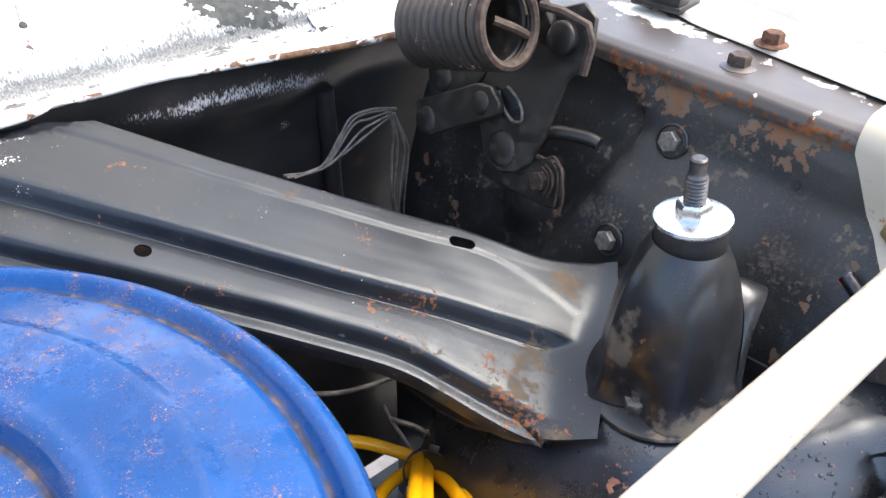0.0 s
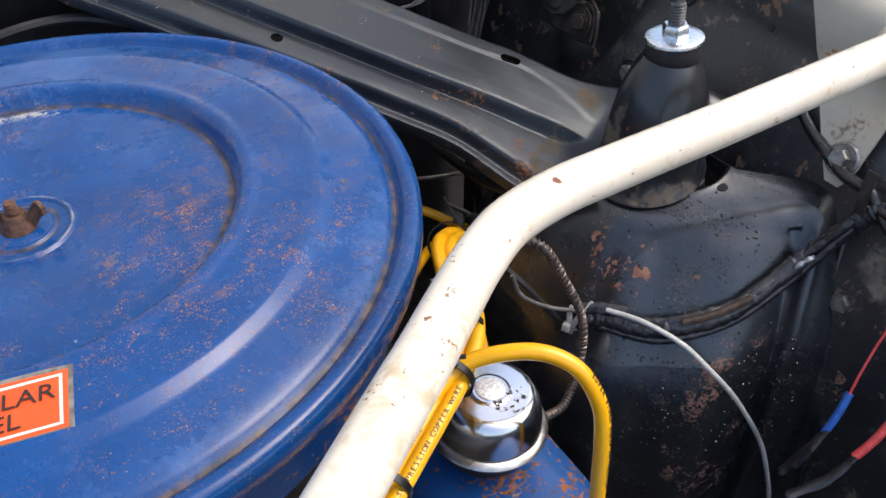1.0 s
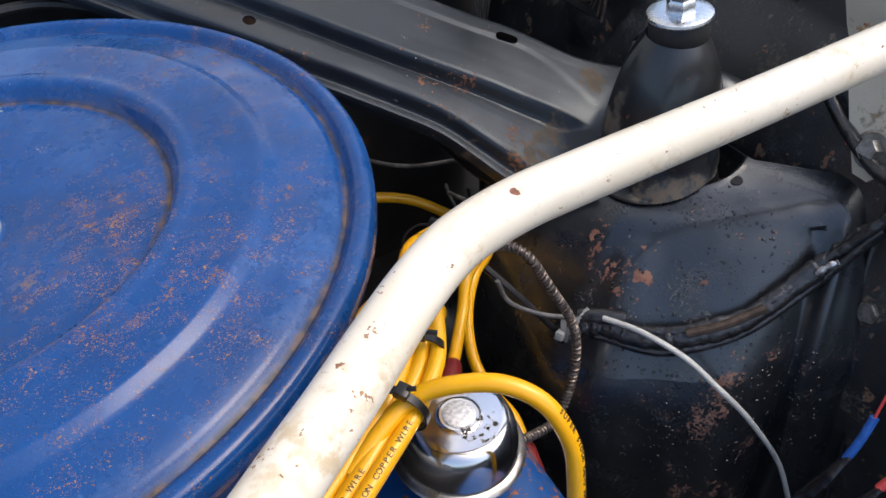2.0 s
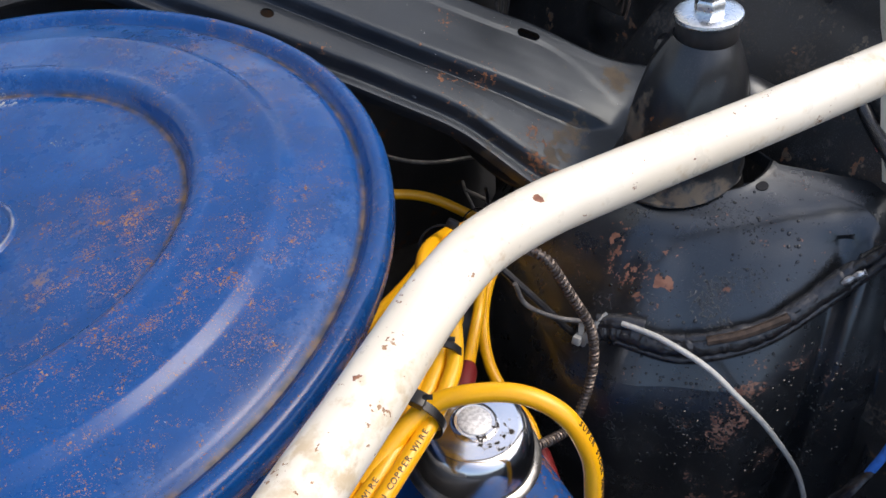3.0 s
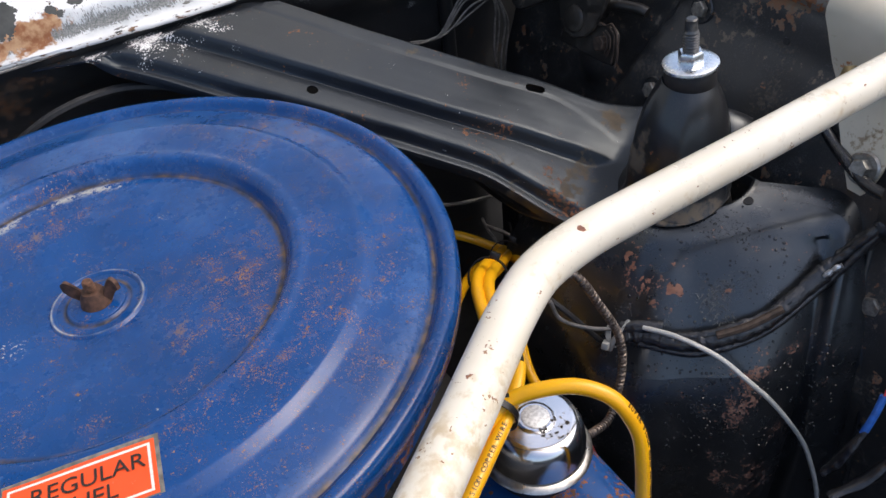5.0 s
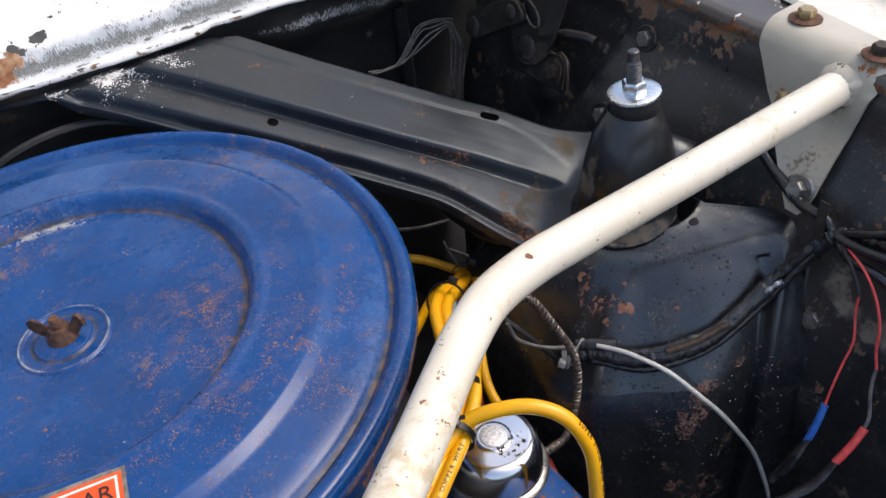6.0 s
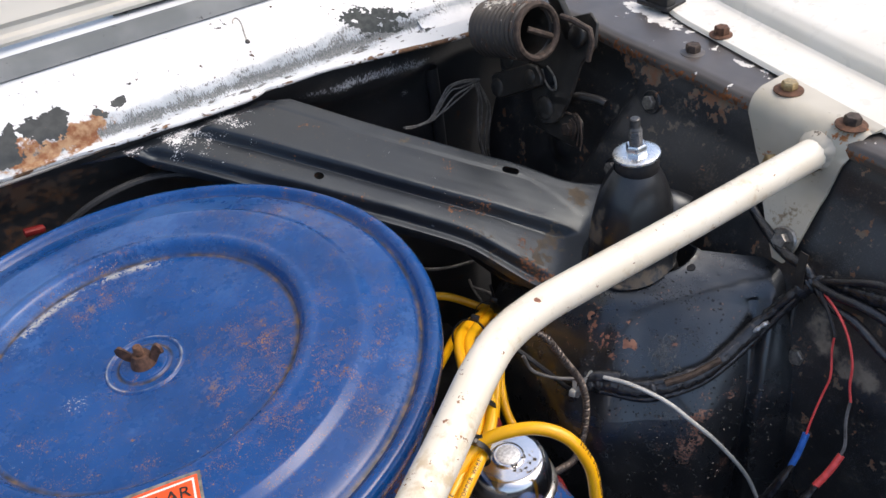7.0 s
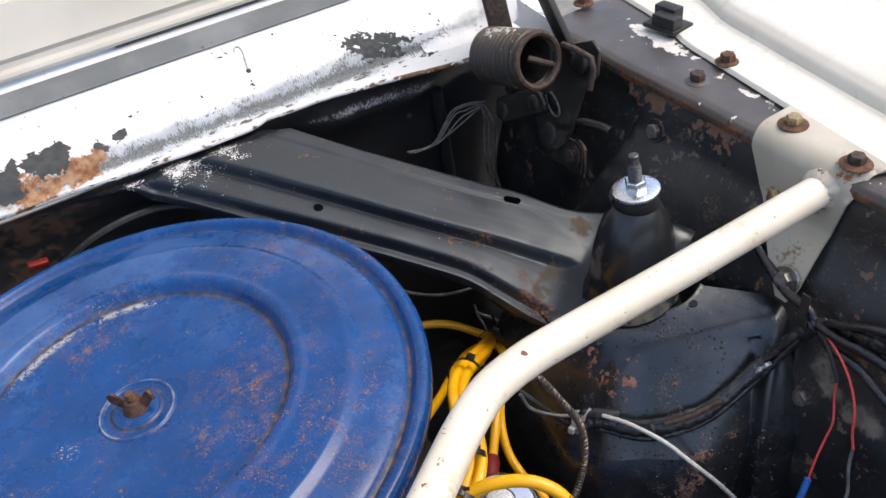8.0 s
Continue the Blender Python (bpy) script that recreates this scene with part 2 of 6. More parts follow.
black_tower = worn("black_tower_paint", (0.0085, 0.0095, 0.0115), (0.012, 0.013, 0.015), 0.30, [
    (DUST2, (0.05, 0.043, 0.036), 0.85, 90, 18, 0.9, 0.74, 1.0, 0.1, [(0.30, 0.15, 0.857, 0.05, 0.16), (0.38, 0.125, 0.872, 0.03, 0.26), (0.40, 0.10, 0.878, 0.03, 0.2)]),
    ((0.006, 0.0065, 0.007), (0.010, 0.010, 0.011), 0.12, 520, 30, 0.9, 0.70, 0.76, 2.4, [(0.31, 0.09, 0.83, 0.06, 0.08), (0.28, 0.06, 0.76, 0.06, 0.05)]),
    ((0.20, 0.080, 0.045), (0.30, 0.14, 0.085), 0.8, 230, 80, 1.0, 0.83, 0.85, 0.5, [
        (0.284, 0.118, 0.821, 0.020, 0.32), (0.277, 0.140, 0.826, 0.024, 0.34), (0.283, 0.162, 0.832, 0.022, 0.32), (0.303, 0.122, 0.840, 0.016, 0.26), (0.294, 0.112, 0.826, 0.014, 0.30), (0.267, 0.116, 0.803, 0.020, 0.30), (0.320, 0.084, 0.833, 0.009, 0.36)]),
    ((0.13, 0.055, 0.035), (0.24, 0.13, 0.09), 0.8, 420, 70, 0.9, 0.765, 0.785, 0.5, [
        (0.28, 0.14, 0.828, 0.05, 0.15), (0.316, 0.044, 0.791, 0.025, 0.16), (0.305, 0.037, 0.769, 0.030, 0.21), (0.291, 0.036, 0.746, 0.034, 0.21), (0.330, 0.019, 0.719, 0.035, 0.17), (0.293, 0.021, 0.682, 0.040, 0.21), (0.31, 0.01, 0.65, 0.05, 0.16), (0.353, 0.02, 0.79, 0.04, 0.11)])],
    coat=0.5, coat_rough=0.17, grain=900, bump=0.45, depth=0.0010, dust=0.30, spec=0.9, tint=(0.82, 0.92, 1.0))
black_cone = worn("black_cone_paint", (0.0115, 0.012, 0.0135), (0.017, 0.0172, 0.018), 0.33, [
    (DUST2, (0.13, 0.105, 0.075), 0.85, 110, 26, 1.0, 0.74, 0.94, 0.15, [(0.312, 0.195, 0.895, 0.045, 0.34, (1.6, 1.6, 0.6)), (0.345, 0.137, 0.868, 0.024, 0.34), (0.32, 0.15, 0.865, 0.028, 0.34), (0.357, 0.186, 0.957, 0.026, 0.24, (1, 1, 2.5))]),
    (RUST, DARK_RUST, 0.8, 300, 40, 0.8, 0.80, 0.83, 0.5, [(0.33, 0.15, 0.875, 0.022, 0.16), (0.315, 0.19, 0.90, 0.03, 0.13)])], coat=0.30, coat_rough=0.16, dust=0.4, bump=0.3, spec=0.6, tint=(0.82, 0.92, 1.0))
black_apron = worn("black_apron_paint", (0.016, 0.0165, 0.0175), (0.026, 0.026, 0.0265), 0.42, [
    (DUST, (0.14, 0.12, 0.09), 0.9, 170, 26, 1.0, 0.70, 0.80, 0.2, [(0.439, 0.172, 0.953, 0.035, 0.16), (0.44, 0.141, 0.954, 0.03, 0.18), (0.434, 0.122, 0.935, 0.035, 0.2), (0.42, 0.2, 0.9, 0.07, 0.08)]),
    ((0.10, 0.088, 0.072), (0.06, 0.052, 0.044), 0.9, 330, 24, 0.9, 0.62, 0.74, 0.2, [(0.44, 0.15, 0.93, 0.09, 0.06), (0.42, -0.03, 0.88, 0.10, 0.09)]),
    ((0.27, 0.225, 0.17), (0.15, 0.125, 0.10), 0.95, 90, 30, 0.8, 0.66, 0.95, 0.1, [(0.414, 0.012, 0.857, 0.022, 0.42, (1, 1, 0.6)), (0.407, -0.006, 0.845, 0.020, 0.40), (0.402, -0.036, 0.844, 0.026, 0.38, (1, 0.7, 1.4)), (0.402, -0.065, 0.845, 0.03, 0.34, (1, 0.7, 1.4)), (0.431, 0.011, 0.905, 0.02, 0.24)]),
    ((0.22, 0.10, 0.05), (0.17, 0.13, 0.09), 0.85, 140, 34, 1.0, 0.715, 0.745, 0.7, along_rail([
        (0.451, 0.331, 0.995, 0.04, 0.25), (0.449, 0.311, 0.985, 0.03, 0.23), (0.451, 0.281, 0.997, 0.03, 0.25), (0.451, 0.262, 0.995, 0.025, 0.25), (0.451, 0.24, 1.0, 0.02, 0.27), (0.451, 0.187, 0.998, 0.02, 0.25), (0.45, 0.165, 0.998, 0.02, 0.27), (0.448, 0.175, 0.983, 0.03, 0.16)]))],
    coat=0.30, coat_rough=0.25, grain=800, bump=0.4, dust=0.7, spec=0.6)
black_rail = worn("black_rail_paint", (0.060, 0.053, 0.049), (0.09, 0.079, 0.071), 0.36, [
    ((0.75, 0.73, 0.68), (0.6, 0.58, 0.54), 0.6, 120, 40, 0.9, 0.77, 0.79, 0.3, along_rail([(0.518, 0.325, 1.012, 0.030, 0.34, (1.6, 0.7, 1)), (0.516, 0.352, 1.012, 0.030, 0.34, (1.6, 0.7, 1)), (0.507, 0.285, 1.012, 0.03, 0.34, (1.6, 0.6, 1)), (0.494, 0.187, 1.012, 0.025, 0.32, (2, 0.6, 1)), (0.503, 0.33, 1.012, 0.03, 0.26, (2, 0.6, 1)), (0.497, 0.235, 1.012, 0.02, 0.26, (2, 0.8, 1)), (0.517, 0.36, 1.012, 0.03, 0.30, (2, 0.6, 1)), (0.486, 0.12, 1.012, 0.03, 0.30, (2, 0.6, 1)), (0.482, 0.08, 1.012, 0.03, 0.25, (2, 0.6, 1))])),
    (RUST, DARK_RUST, 0.85, 200, 40, 0.8, 0.76, 0.82, 0.5, [(0.4605, 0.2, 0.994, 0.012, 0.28, (1, 0.0, 1))])], coat=0.2, coat_rough=0.3)
firewall_black = worn("black_firewall_paint", (0.018, 0.019, 0.0205), (0.027, 0.027, 0.028), 0.38, [
    # pale scuffs along the bulge, which also carry its painted sheen
    ((0.50, 0.51, 0.53), (0.30, 0.30, 0.31), 0.7, (900, (1.0, 1.0, 0.30)), 50, 0.5, 0.72, 0.84, 0.2, [(0.196, 0.516, 0.9600, 0.05, 0.16, (1, 0.4, 4.5)), (0.232, 0.510, 0.9590, 0.06, 0.19, (1, 0.4, 4.2)), (0.27, 0.508, 0.9585, 0.06, 0.19, (1, 0.4, 4.5)), (0.308, 0.512, 0.9530, 0.055, 0.22, (1, 0.4, 3.5)), (0.328, 0.520, 0.9460, 0.03, 0.18, (1, 0.4, 2.5)), (0.313, 0.538, 0.908, 0.012, 0.28, (1, 0.4, 1.2))]),
    (DARK_RUST, (0.07, 0.045, 0.03), 0.9, 60, 12, 0.9, 0.62, 0.8, 0.3, [(-0.12, 0.53, 0.95, 0.10, 0.2)])], coat=0.4, coat_rough=0.25, dust=0.4)
cowl_white = worn("chipped_shaded_white_cowl_paint", (0.72, 0.735, 0.745), (0.66, 0.685, 0.70), 0.32, [
    # this layer paints the crease's grey shade into the white, with some dirt
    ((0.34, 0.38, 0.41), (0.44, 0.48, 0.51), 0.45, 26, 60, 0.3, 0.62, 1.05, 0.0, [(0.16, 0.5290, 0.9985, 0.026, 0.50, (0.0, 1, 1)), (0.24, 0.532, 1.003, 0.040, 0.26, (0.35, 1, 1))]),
    ((0.10, 0.11, 0.11), (0.20, 0.21, 0.21), 0.6, (1000, (1.0, 0.25, 0.25)), 45, 0.6, 0.76, 0.86, -0.1, [(0.06, 0.5265, 0.9945, 0.010, 0.30, (0, 1, 1)), (0.16, 0.532, 1.0025, 0.024, 0.22, (0, 1, 1)), (0.26, 0.537, 1.008, 0.05, 0.12, (0.5, 1, 1))]),
    ((0.09, 0.10, 0.10), (0.16, 0.15, 0.14), 0.6, (240, (0.30, 1.0, 1.0)), 60, 0.9, 0.83, 0.87, -0.3, [(0.2, 0.519, 0.9895, 0.010, 0.24, (0, 1, 1)), (0.30, 0.508, 0.988, 0.012, 0.16, (0.1, 1, 1))]),
    ((0.035, 0.035, 0.035), (0.10, 0.06, 0.04), 0.8, 190, 40, 0.8, 0.72, 0.78, -0.2, [(0.1, 0.5025, 0.980, 0.005, 0.22, (0, 1, 1)), (0.30, 0.503, 0.986, 0.016, 0.10, (0.3, 1, 1))]),
    ((0.20, 0.075, 0.028), (0.40, 0.25, 0.14), 0.8, 140, 50, 1.0, 0.95, 1.16, 0.2, [
        (-0.047, 0.532, 1.003, 0.024, 0.44), (-0.028, 0.535, 1.006, 0.018, 0.40), (-0.062, 0.530, 1.001, 0.030, 0.48), (-0.102, 0.534, 1.005, 0.032, 0.46), (-0.075, 0.524, 0.993, 0.045, 0.46, (0.5, 1, 1)), (-0.125, 0.523, 0.995, 0.035, 0.42), (-0.008, 0.531, 1.002, 0.020, 0.36), (0.255, 0.533, 1.004, 0.010, 0.40)]),
    ((0.026, 0.032, 0.033), (0.045, 0.050, 0.050), 0.6, 120, 75, 1.5, 1.06, 1.08, -0.8, [
        (-0.112, 0.545, 1.014, 0.034, 0.72), (-0.085, 0.546, 1.015, 0.026, 0.74), (-0.062, 0.549, 1.018, 0.023, 0.76), (-0.074, 0.538, 1.009, 0.026, 0.70), (-0.033, 0.543, 1.013, 0.012, 0.72), (-0.005, 0.543, 1.013, 0.017, 0.72), (-0.024, 0.536, 1.007, 0.010, 0.60), (-0.125, 0.532, 1.002, 0.028, 0.66), (-0.150, 0.54, 1.010, 0.04, 0.66)]),
    ((0.030, 0.038, 0.037), (0.055, 0.062, 0.060), 0.75, 230, 75, 1.5, 0.93, 0.95, -0.6, [
        (0.262, 0.5500, 1.018, 0.030, 0.42), (0.280, 0.545, 1.014, 0.034, 0.46), (0.300, 0.536, 1.008, 0.034, 0.44), (0.278, 0.532, 1.003, 0.020, 0.34), (0.325, 0.528, 1.0, 0.034, 0.38), (0.245, 0.540, 1.010, 0.020, 0.26), (0.345, 0.508, 0.990, 0.020, 0.30), (0.36, 0.53, 1.02, 0.035, 0.30), (0.396, 0.505, 1.024, 0.035, 0.36)]),
    ((0.05, 0.05, 0.05), (0.12, 0.07, 0.045), 0.6, 170, 60, 0.8, 0.80, 0.815, -0.5, [
        (0.06, 0.53, 0.997, 0.03, 0.06, (0.3, 1, 1)), (0.20, 0.535, 1.004, 0.05, 0.06, (0.4, 1, 1)), (0.186, 0.585, 1.043, 0.006, 0.3)])],
    coat=0.3, grain=300, bump=0.2)
lip_white = worn("rusty_white_lip_paint", (0.70, 0.71, 0.71), (0.60, 0.61, 0.61), 0.4, [
    ((0.10, 0.055, 0.03), (0.20, 0.11, 0.06), 0.85, (260, (0.35, 1, 1)), 45, 1.2, 0.58, 0.66, -0.4, [(0.32, 0.485, 0.988, 0.09, 0.22)]),
    ((0.04, 0.04, 0.04), (0.07, 0.06, 0.05), 0.8, (300, (0.4, 1, 1)), 60, 0.9, 0.70, 0.74, -0.4, [])], grain=300)
fender_white = worn("cream_white_fender_paint", (0.75, 0.715, 0.625), (0.70, 0.66, 0.565), 0.3, [
    (RUST2, RUST, 0.8, 300, 30, 0.7, 0.86, 0.9, 0.3, [])], coat=0.4)
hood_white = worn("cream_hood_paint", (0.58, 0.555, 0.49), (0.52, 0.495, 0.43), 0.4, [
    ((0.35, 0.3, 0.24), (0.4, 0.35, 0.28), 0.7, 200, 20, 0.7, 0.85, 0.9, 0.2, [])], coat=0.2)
bar_white = worn("chipped_cream_bar_paint", (0.78, 0.725, 0.61), (0.71, 0.645, 0.52), 0.3, [
    # tan stains; the patch at z 0.966 paints in the underside's beige shading
    ((0.56, 0.45, 0.30), (0.68, 0.60, 0.46), 0.5, 130, 40, 0.6, 0.59, 0.80, -0.1, [(0.02, 0.0, 0.985, 0.12, 0.14), (0.30, 0.07, 0.966, 0.10, 0.12, (0.5, 1, 3))]),
    ((0.22, 0.11, 0.06), (0.36, 0.22, 0.12), 0.8, 330, 60, 0.9, 0.76, 0.79, -0.4, [(0.05, 0.015, 0.975, 0.09, 0.05), (0.24, 0.064, 0.975, 0.08, 0.05), (-0.05, -0.05, 0.985, 0.08, 0.05)]),
    ((0.16, 0.06, 0.04), (0.28, 0.13, 0.07), 0.8, 210, 40, 0.6, 0.79, 0.81, -0.6, [
        (0.1545, 0.0725, 0.991, 0.0042, 0.5), (0.261, 0.066, 0.990, 0.004, 0.5), (0.044, 0.022, 0.990, 0.0042, 0.5), (0.24, 0.064, 0.985, 0.004, 0.4), (0.03, 0.006, 0.987, 0.004, 0.5), (0.441, 0.079, 0.985, 0.012, 0.28, (1.6, 0.6, 0.6)), (0.38, 0.072, 0.99, 0.006, 0.34)])],
    coat=0.35, grain=500, bump=0.2)


def simple(name, colour, rough, metal=0.0, spread=0.12, scale=150, bump=0.1, coat=0.0, depth=0.0004):
    k = Nodes(name)
    d = tuple(c * (1 - spread) for c in colour)
    e = tuple(min(1, c * (1 + spread)) for c in colour)
    v = k.noise(scale, 5)
    rg = k.math("ADD", rough, k.math("MULTIPLY", k.math("SUBTRACT", k.noise(scale * 0.4, 4), 0.5), 0.2))
    return k.finish(k.mix(k.ramp(v, 0.3, 0.7), d, e), rg, metal, v, bump, depth, coat)


chrome = worn("spotted_chrome", (0.78, 0.78, 0.79), (0.66, 0.66, 0.67), 0.17, [
    ((0.03, 0.03, 0.03), (0.08, 0.07, 0.06), 0.7, 260, 60, 0.7, 0.76, 0.86, 0.2, [(0.128, 0.055, 0.843, 0.022, 0.26, (0.7, 1, 1))])], metal=1.0, grain=300, bump=0.04)
zinc = simple("bright_zinc", (0.72, 0.75, 0.77), 0.28, 1.0, 0.1, 300)
steel = simple("dull_steel", (0.32, 0.31, 0.29), 0.42, 1.0, 0.25, 250)
dark_steel = simple("grimy_dark_steel", (0.22, 0.205, 0.18), 0.5, 0.6, 0.35, 250)
brassy = simple("yellow_zinc_steel", (0.42, 0.31, 0.16), 0.4, 0.8, 0.3, 250)
rusty = simple("rusty_steel", (0.105, 0.050, 0.028), 0.8, 0.15, 0.5, 260, 0.4)
wing_rust = simple("brown_rusty_steel", (0.085, 0.042, 0.026), 0.75, 0.15, 0.5, 260, 0.4)
dark_rusty = simple("dark_rusty_steel", (0.055, 0.038, 0.029), 0.7, 0.2, 0.5, 220, 0.4)
grimy_black = worn("grimy_black_steel", (0.016, 0.0145, 0.013), (0.027, 0.024, 0.021), 0.42, [((0.070, 0.060, 0.048), (0.045, 0.037, 0.029), 0.9, 130, 30, 1.0, 0.46, 0.80, 0.3, [])], coat=0.1, coat_rough=0.3)
rubber = simple("black_rubber", (0.018, 0.018, 0.019), 0.55, 0.0, 0.3, 200)
grey_rubber = worn("weathered_grey_rubber", (0.13, 0.145, 0.15), (0.19, 0.205, 0.21), 0.7, [((0.06, 0.06, 0.06), (0.1, 0.1, 0.1), 0.8, 150, 30, 0.7, 0.7, 0.8, 0.2, [])])
tape = simple("black_tape", (0.016, 0.016, 0.018), 0.2, 0.0, 0.3, 150, 0.8, 0.6, 0.003)
yellow = worn("yellow_silicone", (0.90, 0.46, 0.006), (0.84, 0.40, 0.004), 0.35, [((0.5, 0.25, 0.02), (0.4, 0.2, 0.02), 0.6, 200, 40, 0.6, 0.74, 0.9, 0.0, [])], coat=0.25)
ink = simple("brown_ink", (0.07, 0.04, 0.012), 0.6, 0.0, 0.3, 600)
pale_plastic = simple("pale_grey_plastic", (0.50, 0.50, 0.47), 0.4)
grey_plastic = simple("grey_plastic", (0.36, 0.36, 0.34), 0.45)
dim_wire = simple("dusty_grey_wire", (0.14, 0.135, 0.13), 0.5, 0.0, 0.4, 120)
red_plastic = simple("red_plastic", (0.72, 0.075, 0.07), 0.4, 0.0, 0.15, 200, 0.1, 0.2)
blue_plastic = simple("blue_plastic", (0.03, 0.14, 0.50), 0.4, 0.0, 0.15, 200, 0.1, 0.2)
dirty_weld = worn("dirty_cream_weld", (0.60, 0.55, 0.45), (0.48, 0.42, 0.33), 0.5, [
    ((0.04, 0.03, 0.022), (0.12, 0.08, 0.05), 0.8, 190, 60, 0.8, 0.62, 0.72, -0.4, [(0.452, 0.066, 0.966, 0.016, 0.35)])], bump=0.5, grain=300)
nylon = simple("black_nylon", (0.008, 0.008, 0.009), 0.35)
boot_red = simple("dark_red_rubber", (0.17, 0.012, 0.012), 0.5)
hose_steel = simple("braided_steel", (0.20, 0.165, 0.14), 0.42, 0.8, 0.4, 900, 0.5)
sticker_orange = worn("orange_sticker", (0.88, 0.10, 0.02), (0.82, 0.08, 0.015), 0.4, [((0.5, 0.4, 0.3), (0.3, 0.25, 0.2), 0.7, 300, 60, 0.5, 0.74, 0.8, 0.1, [(-0.10, 0.084, 0.949, 0.015, 0.2)])])
sticker_white = simple("sticker_white", (0.78, 0.74, 0.66), 0.5, 0.0, 0.1, 400)
sticker_edge = simple("dirty_sticker_edge", (0.16, 0.15, 0.13), 0.7, 0.0, 0.4, 200)
sticker_ink = simple("black_print", (0.02, 0.016, 0.014), 0.5)
block_black = simple("plain_deep_black", (0.015, 0.014, 0.013), 0.6, 0.0, 0.4, 60)
ground_mat = worn("grey_concrete", (0.26, 0.25, 0.235), (0.20, 0.195, 0.185), 0.85, [((0.12, 0.115, 0.11), (0.15, 0.14, 0.13), 0.9, 6, 1.2, 0.8, 0.62, 0.8, 0.1, [])], grain=200)
wall_mat = worn("unseen_grey_wall", (0.13, 0.125, 0.12), (0.10, 0.095, 0.09), 0.85, [((0.06, 0.058, 0.055), (0.08, 0.075, 0.07), 0.9, 5, 1.0, 0.8, 0.62, 0.8, 0.1, [])], grain=200)
plate_cream = worn("thin_cream_bracket_paint", (0.54, 0.495, 0.395), (0.44, 0.40, 0.315), 0.32, [
    (RUST2, RUST, 0.8, 200, 40, 0.5, 0.76, 0.84, 0.3, [(0.4835, 0.1315, 1.009, 0.026, 0.30), (0.473, 0.061, 1.009, 0.030, 0.32), (0.452, 0.118, 0.9605, 0.018, 0.22)]),
    ((0.20, 0.155, 0.10), (0.28, 0.22, 0.15), 0.7, 240, 40, 0.7, 0.78, 0.98, 0.1, [(0.452, 0.074, 0.972, 0.026, 0.40), (0.440, 0.066, 0.925, 0.035, 0.34), (0.435, 0.09, 0.925, 0.03, 0.22), (0.448, 0.127, 0.96, 0.03, 0.18), (0.433, 0.057, 0.905, 0.02, 0.3)])], coat=0.3)


# ---- builders ----
def thing(name, loc, label, category, group="", kind=""):
    ob = new(name)
    ob.location = loc
    ob.empty_display_size = 0.02
    return tagged(ob, label, category, group, kind)


def base_of(ob):
    v = Vector((0, 0, 0))
    while ob:
        v += ob.location
        ob = ob.parent
    return v


def part(name, bm, material, parent=None, label="", smooth=True):
    """Links a bmesh in world metres as one mesh object under a thing or a part."""
    me = bpy.data.meshes.new(name)
    if parent:
        bmesh.ops.translate(bm, vec=-base_of(parent), verts=bm.verts)
    bmesh.ops.recalc_face_normals(bm, faces=bm.faces)
    bm.to_mesh(me)
    bm.free()
    if smooth:
        me.shade_smooth()
        me.set_sharp_from_angle(angle=radians(38))
    me.materials.append(material)
    ob = new(name, me)
    ob.parent = parent
    if label:
        ob["label"] = label
    return ob


def spline(points, n=8):
    """Catmull-Rom through the points."""
    p = [Vector(q) for q in points]
    p = [2 * p[0] - p[1], *p, 2 * p[-1] - p[-2]]
    out = []
    for i in range(1, len(p) - 2):
        a, b, c, d = p[i - 1:i + 3]
        for j in range(n):
            t = j / n
            out.append(0.5 * (2 * b + (c - a) * t + (2 * a - 5 * b + 4 * c - d) * t * t + (3 * b - a - 3 * c + d) * t ** 3))
    out.append(p[-2])
    return out


def frames_of(path):
    """Tangent and two normals along a path, without twist."""
    tang = [(path[min(i + 1, len(path) - 1)] - path[max(i - 1, 0)]).normalized() for i in range(len(path))]
    side = tang[0].orthogonal().normalized()
    out = []
    for t in tang:
        side = (side - t * side.dot(t)).normalized()
        out.append((t, side, t.cross(side)))
    return out


def sweep(path, r, seg=12, bm=None, taper=None, squash=1.0):
    bm = bm or bmesh.new()
    rings = []
    for i, (p, (t, a, b)) in enumerate(zip(path, frames_of(path))):
        rr = r * (taper(i / (len(path) - 1)) if taper else 1.0)
        rings.append([bm.verts.new(p + (a * math.cos(2 * math.pi * k / seg) + b * squash * math.sin(2 * math.pi * k / seg)) * rr) for k in range(seg)])
    for u, v in zip(rings, rings[1:]):
        for k in range(seg):
            bm.faces.new((u[k], u[(k + 1) % seg], v[(k + 1) % seg], v[k]))
    bm.faces.new(rings[0][::-1])
    bm.faces.new(rings[-1])
    return bm


